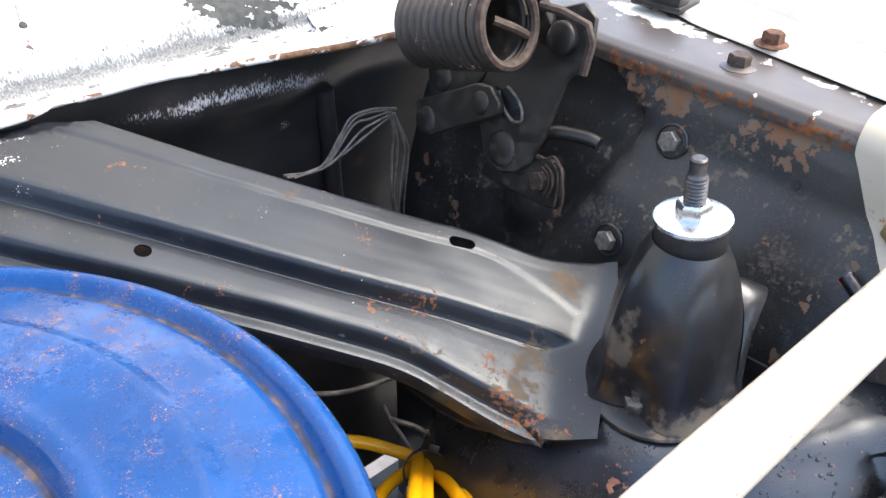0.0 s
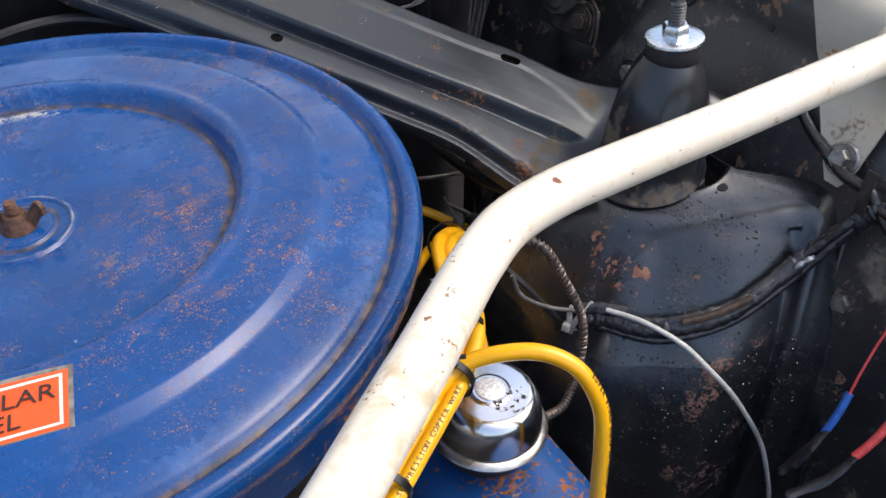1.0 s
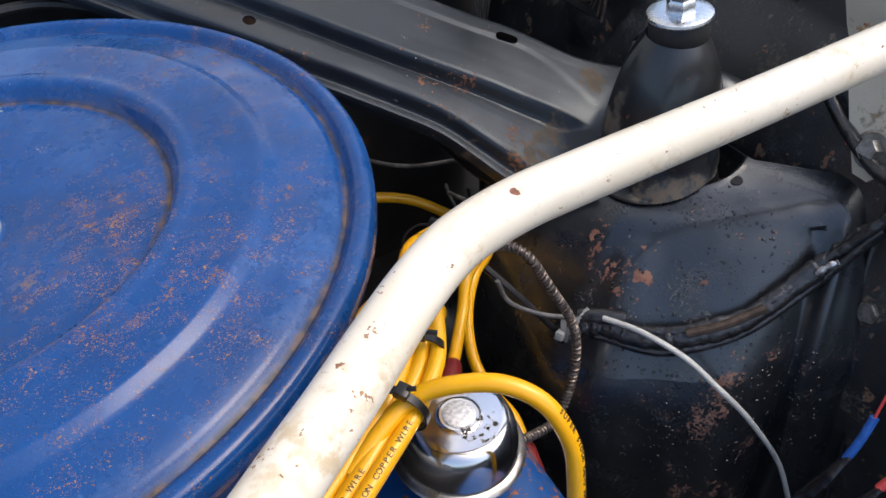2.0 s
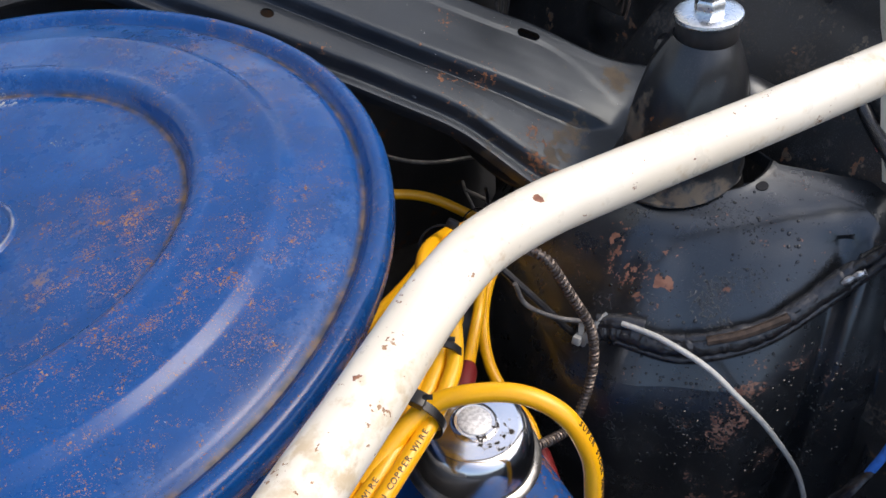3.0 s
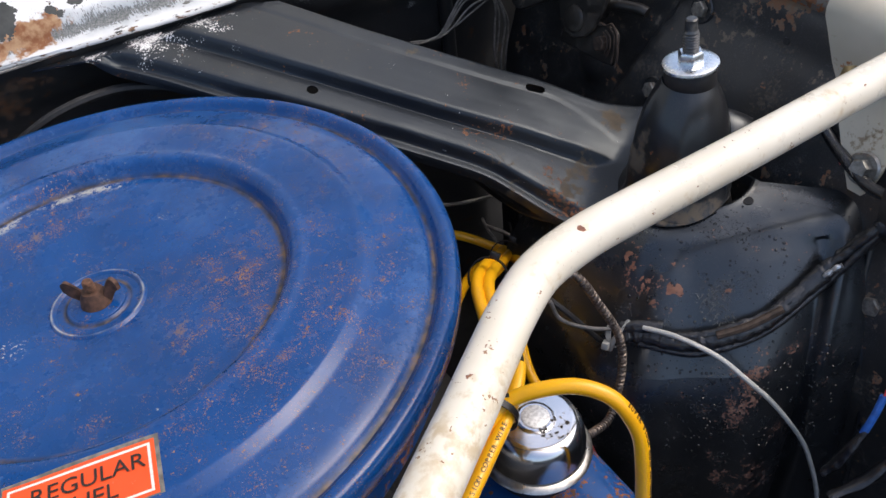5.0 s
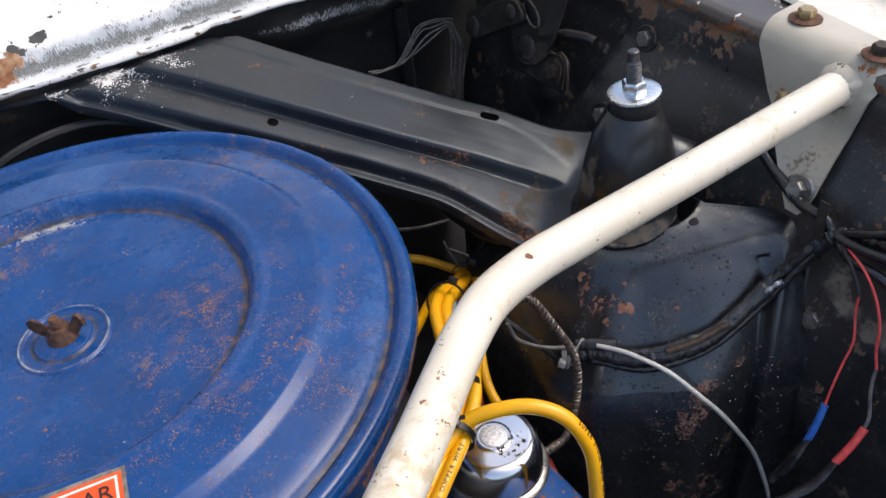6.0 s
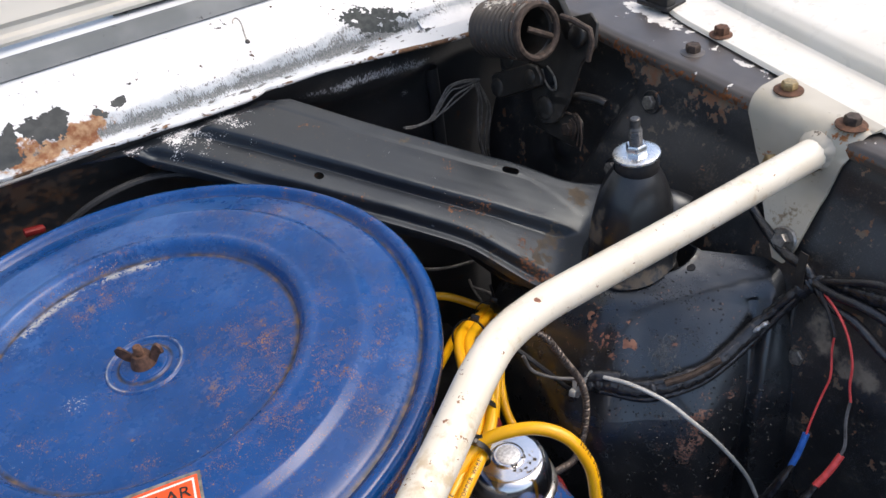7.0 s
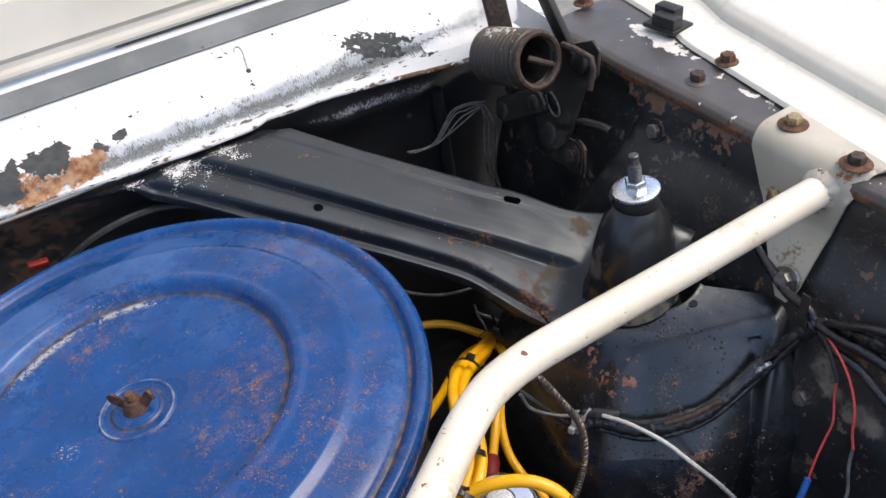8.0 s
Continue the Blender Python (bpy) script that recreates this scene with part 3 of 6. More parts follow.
def lathe(profile, centre, axis=(0, 0, 1), seg=48, bm=None, closed=False):
    """Turns (radius, height) pairs round an axis through the centre."""
    bm = bm or bmesh.new()
    axis = Vector(axis).normalized()
    a = axis.orthogonal().normalized()
    b = axis.cross(a)
    c = Vector(centre)
    rings = []
    for r, h in profile:
        if r < 1e-6:
            rings.append([bm.verts.new(c + axis * h)])
        else:
            rings.append([bm.verts.new(c + axis * h + (a * math.cos(2 * math.pi * k / seg) + b * math.sin(2 * math.pi * k / seg)) * r) for k in range(seg)])
    pairs = list(zip(rings, rings[1:])) + ([(rings[-1], rings[0])] if closed else [])
    for u, v in pairs:
        for k in range(seg):
            q = (k + 1) % seg
            if len(u) == 1 and len(v) == 1:
                continue
            if len(u) == 1:
                bm.faces.new((u[0], v[q], v[k]))
            elif len(v) == 1:
                bm.faces.new((u[k], u[q], v[0]))
            else:
                bm.faces.new((u[k], u[q], v[q], v[k]))
    return bm


def sheet(f, nu, nv, thick=0.0012, direction=None, bm=None):
    """A pressed sheet: the surface f(u, v) with thickness, u and v from 0 to 1."""
    bm = bm or bmesh.new()
    g = [[Vector(f(i / nu, j / nv)) for j in range(nv + 1)] for i in range(nu + 1)]
    top = [[bm.verts.new(p) for p in row] for row in g]
    low = []
    for i in range(nu + 1):
        row = []
        for j in range(nv + 1):
            if direction is not None:
                d = Vector(direction)
            else:
                du = g[min(i + 1, nu)][j] - g[max(i - 1, 0)][j]
                dv = g[i][min(j + 1, nv)] - g[i][max(j - 1, 0)]
                d = du.cross(dv).normalized()
            row.append(bm.verts.new(g[i][j] - d * thick))
        low.append(row)
    for i in range(nu):
        for j in range(nv):
            bm.faces.new((top[i][j], top[i + 1][j], top[i + 1][j + 1], top[i][j + 1]))
            bm.faces.new((low[i][j + 1], low[i + 1][j + 1], low[i + 1][j], low[i][j]))
    for i in range(nu):
        bm.faces.new((top[i][0], low[i][0], low[i + 1][0], top[i + 1][0]))
        bm.faces.new((top[i + 1][nv], low[i + 1][nv], low[i][nv], top[i][nv]))
    for j in range(nv):
        bm.faces.new((top[0][j + 1], low[0][j + 1], low[0][j], top[0][j]))
        bm.faces.new((top[nu][j], low[nu][j], low[nu][j + 1], top[nu][j + 1]))
    return bm


def block(lo, hi, bevel=0.0, bm=None, m=None, segs=2):
    """A box between two corners, bevelled; m turns it."""
    bm = bm or bmesh.new()
    own = bmesh.new()
    bmesh.ops.create_cube(own, size=1.0)
    for v in own.verts:
        v.co = Vector([lo[i] + (v.co[i] + 0.5) * (hi[i] - lo[i]) for i in range(3)])
    if bevel:
        bmesh.ops.bevel(own, geom=list(own.edges), offset=bevel, segments=segs, affect="EDGES", profile=0.5)
    if m is not None:
        bmesh.ops.transform(own, matrix=m, verts=own.verts)
    tmp = bpy.data.meshes.new("tmp")
    own.to_mesh(tmp)
    own.free()
    bm.from_mesh(tmp)
    bpy.data.meshes.remove(tmp)
    return bm


def plate(outline, normal, thick, bevel=0.0, bm=None):
    """A flat plate from a loop of points, thick along the normal."""
    bm = bm or bmesh.new()
    own = bmesh.new()
    n = Vector(normal).normalized()
    a = [own.verts.new(Vector(p)) for p in outline]
    f = own.faces.new(a)
    ex = bmesh.ops.extrude_face_region(own, geom=[f])
    bmesh.ops.translate(own, vec=n * thick, verts=[v for v in ex["geom"] if isinstance(v, bmesh.types.BMVert)])
    if bevel:
        bmesh.ops.bevel(own, geom=[e for e in own.edges], offset=bevel, segments=1, affect="EDGES")
    tmp = bpy.data.meshes.new("tmp")
    own.to_mesh(tmp)
    own.free()
    bm.from_mesh(tmp)
    bpy.data.meshes.remove(tmp)
    return bm


def hex_head(centre, axis, r, h, bm=None, turn=0.2):
    """A hexagonal bolt head or nut with chamfered corners."""
    bm = bm or bmesh.new()
    axis = Vector(axis).normalized()
    a = axis.orthogonal().normalized()
    b = axis.cross(a)
    c = Vector(centre)
    rows = []
    for rr, hh in ((r, 0.0), (r, h * 0.82), (r * 0.86, h)):
        rows.append([bm.verts.new(c + axis * hh + (a * math.cos(turn + k * math.pi / 3) + b * math.sin(turn + k * math.pi / 3)) * rr) for k in range(6)])
    for u, v in zip(rows, rows[1:]):
        for k in range(6):
            bm.faces.new((u[k], u[(k + 1) % 6], v[(k + 1) % 6], v[k]))
    bm.faces.new(rows[0][::-1])
    bm.faces.new(rows[-1])
    return bm


def bolt(parent, centre, axis, r=0.0065, h=0.006, washer_r=0.011, head=None, washer=None, name="bolt", label=""):
    """A bolt with its washer, as a part of its thing."""
    c, ax = Vector(centre), Vector(axis).normalized()
    w = part("washer" if name == "bolt" else name, lathe([(0, 0.0), (washer_r, 0.0), (washer_r, 0.0012), (washer_r * 0.93, 0.002), (0, 0.002)], c, ax, 24), washer or steel, parent, label)
    part("bolt_head", hex_head(c + ax * 0.002, ax, r, h), head or steel, w)
    return w


def words(text, size, m, material, parent, depth=0.0, name="lettering"):
    """Raised lettering in the built-in font; m takes the text's plane to its place in the world."""
    cu = bpy.data.curves.new(name, "FONT")
    cu.body, cu.size, cu.align_x, cu.align_y, cu.extrude = text, size, "CENTER", "CENTER", depth
    cu.resolution_u = 3
    tmp = bpy.data.objects.new(name, cu)
    scene.collection.objects.link(tmp)
    me = bpy.data.meshes.new_from_object(tmp.evaluated_get(bpy.context.evaluated_depsgraph_get()))
    bm = bmesh.new()
    bm.from_mesh(me)
    bpy.data.objects.remove(tmp)
    bpy.data.meshes.remove(me)
    bmesh.ops.transform(bm, matrix=m, verts=bm.verts)
    return part(name, bm, material, parent, smooth=False)


def wob(a, k=1.0, s=0.0):
    """A gentle unevenness between -1 and 1."""
    return noise.noise(Vector((a * k, s, 0.37)))


# ---- large structure ----
APRON = [(0.0, 0.391), (0.74, 0.391), (0.82, 0.4050), (0.88, 0.4220), (0.915, 0.4350), (0.952, 0.4555), (0.992, 0.4625), (1.2, 0.4625)]


def apron_x(z):
    """The inner fender leans inwards towards its foot."""
    for (z0, x0), (z1, x1) in zip(APRON, APRON[1:]):
        if z <= z1:
            return x0 + (x1 - x0) * (z - z0) / (z1 - z0)
    return 0.4625


ground = tagged(part("ground", block((-60, -60, -0.2), (60, 60, 0.0)), ground_mat, smooth=False), "grey concrete ground under the car", "ground", kind="structure")

# unseen walls added to block the low sky from the paint's reflections
for nm, lo, hi in (("unseen_wall_south", (-6, -3.15, 0), (6, -3.0, 1.25)), ("unseen_wall_west", (-3.15, -3.0, 0), (-3.0, 6, 1.25))):
    tagged(part(nm, block(lo, hi), wall_mat, smooth=False), "unseen grey wall added to darken low reflections", "wall", kind="structure")

# firewall with its pressed bulge
def firewall_f(u, v):
    x, z = -0.75 + 1.23 * u, 0.986 - 0.55 * v
    y = 0.512 + 0.03 * min(1.0, v * 10)
    bulge = math.exp(-((x - 0.265) / 0.085) ** 4) * math.exp(-((z - 0.945) / 0.026) ** 2)
    y -= 0.017 * bulge
    return (x, y + 0.0015 * wob(x * 30, 1, z * 30), z)


firewall = thing("firewall", (0.1, 0.54, 0.6), "glossy black steel firewall with a pressed bulge", "firewall", kind="structure")
part("panel", sheet(firewall_f, 90, 60, 0.0015), firewall_black, firewall)
part("rib", sweep(spline([(0.352, 0.535, 0.93), (0.354, 0.535, 0.88), (0.356, 0.535, 0.78)], 5), 0.008, 10), firewall_black, firewall)

# cowl: flange, crease and slope up to the seal
COWL = [(0.503, 0.9848), (0.502, 0.9862), (0.505, 0.988), (0.516, 0.9895), (0.5235, 0.9905), (0.5275, 0.9950), (0.5305, 1.0010), (0.5355, 1.0075), (0.545, 1.0150), (0.565, 1.0285), (0.59, 1.046), (0.615, 1.060), (0.627, 1.0640), (0.640, 1.0645)]


EDGE = [(-0.75, 0.540), (-0.20, 0.524), (-0.10, 0.519), (-0.06, 0.517), (0.0, 0.5105), (0.08, 0.5060), (0.115, 0.5070), (0.135, 0.5145), (0.194, 0.5110), (0.226, 0.5065), (0.272, 0.4980), (0.311, 0.4860), (0.353, 0.4730), (0.44, 0.450)]


def cowl_edge(x):
    """How far forward the rolled lip of the cowl reaches."""
    for (x0, y0), (x1, y1) in zip(EDGE, EDGE[1:]):
        if x <= x1:
            return y0 + (y1 - y0) * (x - x0) / (x1 - x0) + 0.0008 * wob(x, 95, 3) + 0.0005 * wob(x, 260, 7)
    return EDGE[-1][1]


def cowl_f(u, v):
    x = -0.75 + 1.19 * u
    q = v * (len(COWL) - 1)
    i = min(int(q), len(COWL) - 2)
    s = q - i
    y, z = (COWL[i][k] * (1 - s) + COWL[i + 1][k] * s for k in (0, 1))
    lip = min(1.0, max(0.0, 1 - (y - 0.502) / 0.0215))
    y -= 0.022 * max(0.0, (x - 0.24) / 0.2) ** 2 * (1 - 0.5 * v)
    y += 0.03 * max(0.0, -0.05 - x)
    y += (cowl_edge(x) - y) * lip
    z += (0.0012 * wob(x, 22, 5) + 0.010 * max(0.0, (x - 0.28) / 0.16) ** 2) * lip
    return (x, y, z)


cowl = thing("cowl_panel", (0.1, 0.56, 0.99), "white painted cowl panel, chipped to dark primer and rust", "cowl", kind="structure")
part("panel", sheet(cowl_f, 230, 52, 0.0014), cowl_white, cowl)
LIP_PATH = [Vector((x, cowl_edge(x) + 0.0006, 0.9862 + 0.0012 * wob(x, 22, 5) + 0.010 * max(0.0, (x - 0.28) / 0.16) ** 2)) for x in (-0.74 + 0.006 * i for i in range(194))]
part("rolled_lip", sweep(LIP_PATH, 0.0027, 10), lip_white, cowl, "rolled lip with chipped white paint and rust")
part("rubber_seal", sheet(lambda u, v: (-0.75 + 1.12 * u, 0.590 + 0.024 * v - 0.01 * (1 if u > 2 else 0), 1.049 + 0.0135 * v + 0.0035 * math.sin(math.pi * v)), 60, 8, 0.003), grey_rubber, cowl, "weathered grey rubber seal strip")
HOOK = [(0.1385, 0.580, 1.0385), (0.140, 0.583, 1.0405), (0.1435, 0.5845, 1.042), (0.1465, 0.582, 1.040), (0.1465, 0.576, 1.0355), (0.1445, 0.568, 1.0305), (0.143, 0.560, 1.025)]
clip = thing("wire_clip", (0.143, 0.56, 1.022), "small bent grey wire hook on the white cowl", "clip")
part("wire", sweep(spline(HOOK, 5), 0.0011, 8), steel, clip)
part("foot", lathe([(0, 0.0025), (0.0022, 0.002), (0.003, 0.0), (0.003, -0.002)], (0.143, 0.5585, 1.0235), (0, -0.62, 0.78), 12), rubber, clip)

# inner fender with its rail on top
def corner_y(z):
    """Where the panel steps back towards the firewall."""
    a = [(0.30, 0.37), (0.82, 0.345), (0.868, 0.321), (0.958, 0.288), (0.998, 0.343), (1.01, 0.40)]
    for (z0, y0), (z1, y1) in zip(a, a[1:]):
        if z <= z1:
            return y0 + (y1 - y0) * (z - z0) / (z1 - z0)
    return 0.4


def apron_f(u, v):
    y, z = -0.75 + 1.27 * u, 0.998 - 0.612 * v
    x = apron_x(z)
    if v < 0.02:
        x += 0.002
    for yy, zz, r, h in ((0.374, 0.866, 0.022, 0.009), (0.0, 0.79, 0.07, 0.006), (-0.06, 0.86, 0.05, 0.008)):
        x -= h * math.exp(-(((y - yy) / r) ** 2 + ((z - zz) / r) ** 2) ** 2)
    k = min(1.0, max(0.0, (y - corner_y(z)) / 0.012))
    x += 0.018 * k * k * (3 - 2 * k)
    return (x + 0.0012 * wob(y * 25, 1, z * 25), y, z)


inner_fender = thing("inner_fender", (0.4, 0.0, 0.5), "black steel inner fender panel with rust and dust patches", "inner fender", kind="structure")
part("panel", sheet(apron_f, 190, 80, 0.0015), black_apron, inner_fender)


def border_x(y):
    return 0.472 + 0.156 * y + (0.012 if y > 0.3 else 0.0) * min(1, (y - 0.3) / 0.05 if y > 0.3 else 0)


def rail_f(u, v):
    y = -0.75 + 1.20 * u
    outer = border_x(y) + 0.0305
    a = [(0.4515, 0.9985), (0.4512, 1.004), (0.4535, 1.0085), (0.459, 1.0105), (0.47, 1.011), (outer, 1.0125)]
    q = v * (len(a) - 1)
    i = min(int(q), len(a) - 2)
    s = q - i
    return (a[i][0] * (1 - s) + a[i + 1][0] * s + 0.0012 * wob(y, 25) + RAIL.x, y + RAIL.y, a[i][1] * (1 - s) + a[i + 1][1] * s + 0.0008 * wob(y, 18, 2) + RAIL.z)


part("top_rail", sheet(rail_f, 110, 20, 0.0015), black_rail, inner_fender, "worn black top rail with white paint patches")

# fender: flange, step and crown
def fender_f(u, v):
    y = -0.75 + 1.45 * u
    bx = border_x(y)
    st = bx + 0.052 + 0.02 * max(0.0, y - 0.12)
    a = [(bx, 1.0145), (bx + 0.002, 1.0175), (bx + 0.02, 1.0185), (st - 0.006, 1.019), (st, 1.021), (st + 0.004, 1.030), (st + 0.012, 1.036), (st + 0.05, 1.040), (st + 0.13, 1.036), (st + 0.2, 1.012), (st + 0.235, 0.95), (st + 0.24, 0.75), (st + 0.22, 0.45)]
    q = v * (len(a) - 1)
    i = min(int(q), len(a) - 2)
    s = q - i
    return (a[i][0] * (1 - s) + a[i + 1][0] * s + RAIL.x, y + RAIL.y, a[i][1] * (1 - s) + a[i + 1][1] * s + RAIL.z)


fender = thing("fender", (0.6, 0.0, 0.5), "cream white steel fender with a stepped inner flange", "fender", kind="structure")
part("panel", sheet(fender_f, 70, 48, 0.0016), fender_white, fender)
left_fender = thing("fender", (-0.8, 0.0, 0.5), "cream white steel fender across the engine bay", "fender", kind="structure")
part("panel", sheet(lambda u, v: (-0.17 - fender_f(u, v)[0], *fender_f(u, v)[1:]), 40, 36, 0.0016), fender_white, left_fender)
left_inner = thing("inner_fender", (-0.6, 0.0, 0.5), "black steel inner fender across the engine bay", "inner fender", kind="structure")
part("panel", sheet(lambda u, v: (-0.17 - apron_x(1.006 - 0.62 * v) - 0.02 * (v < 0.02), -0.75 + 1.27 * u, 1.006 - 0.62 * v), 30, 30, 0.0015), black_apron, left_inner)
# unseen closing panel, lower than a real support so light reaches the tower
rad_support = thing("radiator_support", (-0.08, -0.75, 0.4), "unseen black radiator support panel, kept low to let light in", "panel", kind="structure")
part("panel", block((-0.7, -0.77, 0.35), (0.55, -0.745, 0.66), 0.004), black_apron, rad_support)
# dark sheet added where the open bay falls into deep shade
bay_floor = thing("bay_floor_sheet", (0, 0, 0.38), "unseen dark sheet added to close the bay below", "floor", kind="structure")
part("panel", block((-0.72, -0.75, 0.36), (0.5, 0.56, 0.385), 0.004), block_black, bay_floor)

# hood, standing open behind the cowl
HOOD = [(0.6235, 1.069), (0.6225, 1.0725), (0.6245, 1.0765), (0.629, 1.079), (0.631, 1.084), (0.629, 1.089), (0.634, 1.098), (0.650, 1.134), (0.655, 1.1365), (0.668, 1.139), (0.676, 1.21), (0.77, 2.30)]


def hood_f(u, v):
    q = v * (len(HOOD) - 1)
    i = min(int(q), len(HOOD) - 2)
    s = q - i
    x = -0.72 + 1.30 * u
    return (x, HOOD[i][0] * (1 - s) + HOOD[i + 1][0] * s + 0.004 * (x + 0.08) ** 2, HOOD[i][1] * (1 - s) + HOOD[i + 1][1] * s)


hood = thing("hood", (-0.08, 0.62, 1.07), "open cream painted hood with a rolled rear lip", "hood")
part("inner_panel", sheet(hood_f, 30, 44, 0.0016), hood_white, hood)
# black strip standing in for the shade in the gap under the hood
part("gap_shade_strip", block((0.03, 0.628, 1.0655), (0.36, 0.640, 1.0725), 0.001), rubber, hood)

# ---- shock tower ----
TOWER = [(0.440, 0.050), (0.416, 0.049), (0.411, 0.045), (0.404, 0.043), (0.398, 0.047), (0.393, 0.056), (0.383, 0.063), (0.352, 0.080), (0.318, 0.102), (0.300, 0.120), (0.2890, 0.138), (0.2845, 0.1460), (0.2850, 0.156), (0.2855, 0.17), (0.286, 0.205), (0.289, 0.235), (0.305, 0.258), (0.335, 0.268), (0.38, 0.270), (0.43, 0.270)]
tower_path = [Vector((p.x, p.y)) for p in spline([(*p, 0) for p in TOWER], 6)]
tower_soft = [sum((tower_path[min(max(i + k, 0), len(tower_path) - 1)] for k in range(-9, 10)), Vector((0, 0))) / 19 for i in range(len(tower_path))]
TOP_Z, HOLE = 0.862, Vector((0.372, 0.166))


def top_z(x):
    """The tower's top leans inwards with the inner fender."""
    return 0.870 + 0.25 * (x - 0.373)


FLARE = [(0.20, 0.086), (0.60, 0.084), (0.68, 0.080), (0.72, 0.0750), (0.76, 0.0655), (0.788, 0.0545), (0.808, 0.0405), (0.825, 0.0270), (0.838, 0.0165), (0.848, 0.0085), (0.856, 0.0035), (0.864, 0.0008), (0.872, 0.0), (1.0, 0.0)]


def flare(z):
    """The tower's face slopes out below its shoulder and stands upright further down."""
    for (z0, w0), (z1, w1) in zip(FLARE, FLARE[1:]):
        if z <= z1:
            return w0 + (w1 - w0) * (z - z0) / (z1 - z0)
    return 0.0


def tower_mesh():
    bm = bmesh.new()
    n = len(tower_path)
    mid = Vector((0.40, 0.20))
    rows = []
    levels = [(0.0, z) for z in (0.40, 0.50, 0.60, 0.66, 0.70, 0.73, 0.75, 0.765, 0.78)]
    levels += [(0.0, -0.082 + 0.007 * k) for k in range(6)]
    levels += [(0.0, -0.041), (0.0, -0.035), (0.0004, -0.029), (0.0012, -0.0235), (0.0025, -0.018), (0.0045, -0.0135), (0.0070, -0.0095), (0.0102, -0.0060), (0.0140, -0.0030), (0.0185, -0.0010), (0.025, 0.0)]
    for inset, z in levels:
        row = []
        for i, p in enumerate(tower_path):
            t = (tower_soft[min(i + 3, n - 1)] - tower_soft[max(i - 3, 0)]).normalized()
            inward = Vector((t.y, -t.x))
            if inward.dot(mid - p) < 0:
                inward = -inward
            q = p.lerp(tower_soft[i], min(1.0, inset / 0.008)) + inward * inset
            zz = z if z > 0.1 else top_z(q.x) + z
            s = i / n
            press = 1.5 * math.exp(-((s - 0.495) / 0.030) ** 2) - 0.7 * math.exp(-((s - 0.435) / 0.030) ** 2) + 0.7 * math.exp(-((s - 0.37) / 0.04) ** 2) - 1.1 * math.exp(-((s - 0.285) / 0.03) ** 2) + 1.2 * math.exp(-((s - 0.215) / 0.022) ** 2)
            if z > 0.1 or z < -0.012:
                q -= inward * 0.0035 * press
            side = min(1.0, max(0.0, (p.x - 0.345) / 0.05))
            q -= inward * flare(zz - (top_z(q.x) - 0.870)) * (1 - 0.38 * side)
            lean = min(1.0, max(0.0, (q.x - 0.33) / 0.06))
            q.x -= 0.8 * lean * max(0.0, 0.4168 - apron_x(min(zz, 0.87)))
            if zz > 0.6:
                q.x = min(q.x, apron_x(zz) + 0.004)
            row.append(bm.verts.new((q.x, q.y, zz + 0.0008 * wob(q.x * 60, 1, q.y * 60))))
        rows.append(row)
    ring = []
    for i in range(n):
        d = Vector((rows[-1][i].co.x, rows[-1][i].co.y)) - HOLE
        ring.append((math.atan2(d.y, d.x), 0.0365))
    for rr, dz in ((1.18, 0.0), (1.07, 0.0022), (1.02, 0.0016), (1.0, -0.001), (1.0, -0.007)):
        rows.append([bm.verts.new((HOLE.x + math.cos(a) * r * rr, HOLE.y + math.sin(a) * r * rr, top_z(HOLE.x + math.cos(a) * r * rr) + dz)) for a, r in ring])
    for u, v in zip(rows, rows[1:]):
        for i in range(n - 1):
            bm.faces.new((u[i], u[i + 1], v[i + 1], v[i]))
    for u, v in zip(rows[-5:], rows[-4:]):
        bm.faces.new((u[n - 1], u[0], v[0], v[n - 1]))
    return bm


tower = thing("shock_tower", (0.36, 0.2, 0.45), "glossy black steel shock tower with rust bubbles and water drops", "shock tower", kind="structure")
part("shell", tower_mesh(), black_tower, tower)
part("seam_flange", sweep(spline([(0.420, 0.040, 0.876), (0.411, 0.034, 0.85), (0.401, 0.022, 0.814), (0.392, 0.001, 0.77), (0.389, -0.014, 0.72), (0.389, -0.026, 0.62)], 6), 0.0024, 8), black_tower, tower)
# black disc laid on the top in place of a dark hole
part("small_hole_disc", lathe([(0, 0.0006), (0.004, 0.0006), (0.0042, 0.0001)], (0.373, 0.1215, 0.8704), (-0.25, 0, 1), 16), rubber, tower)


def drops_on(ob, count, lo, hi):
    """Small water beads on the faces of a part, joined."""
    rng = random.Random(7)
    base = base_of(ob)
    faces = [p for p in ob.data.polygons if all(lo[i] <= p.center[i] + base[i] <= hi[i] for i in range(3))]
    heavy = [p.area for p in faces]
    bm = bmesh.new()
    for p in rng.choices(faces, heavy, k=count):
        vs = [ob.data.vertices[i].co for i in p.vertices]
        a, b = rng.random(), rng.random()
        c = vs[0].lerp(vs[1], a).lerp(vs[3].lerp(vs[2], a), b) + base if len(vs) == 4 else p.center + base
        n = p.normal if p.normal.dot(Vector((-0.5, -0.6, 0.6))) > 0 else -p.normal
        r = 0.0005 + 0.0011 * rng.random() ** 2
        lathe([(0, r * 0.55), (r * 0.6, r * 0.42), (r, -r * 0.1)], c, n, 7, bm)
    return bm


tower_shell = [o for o in tower.children if o.name.startswith("shell")][0]
tagged(part("water_drops", drops_on(tower_shell, 420, (0.25, -0.01, 0.70), (0.37, 0.14, 0.868)), simple("water_bead", (0.012, 0.013, 0.015), 0.06, 0.0, 0.1, 150, 0.0, 0.6), tower, "small beads of water"), kind="stuff")
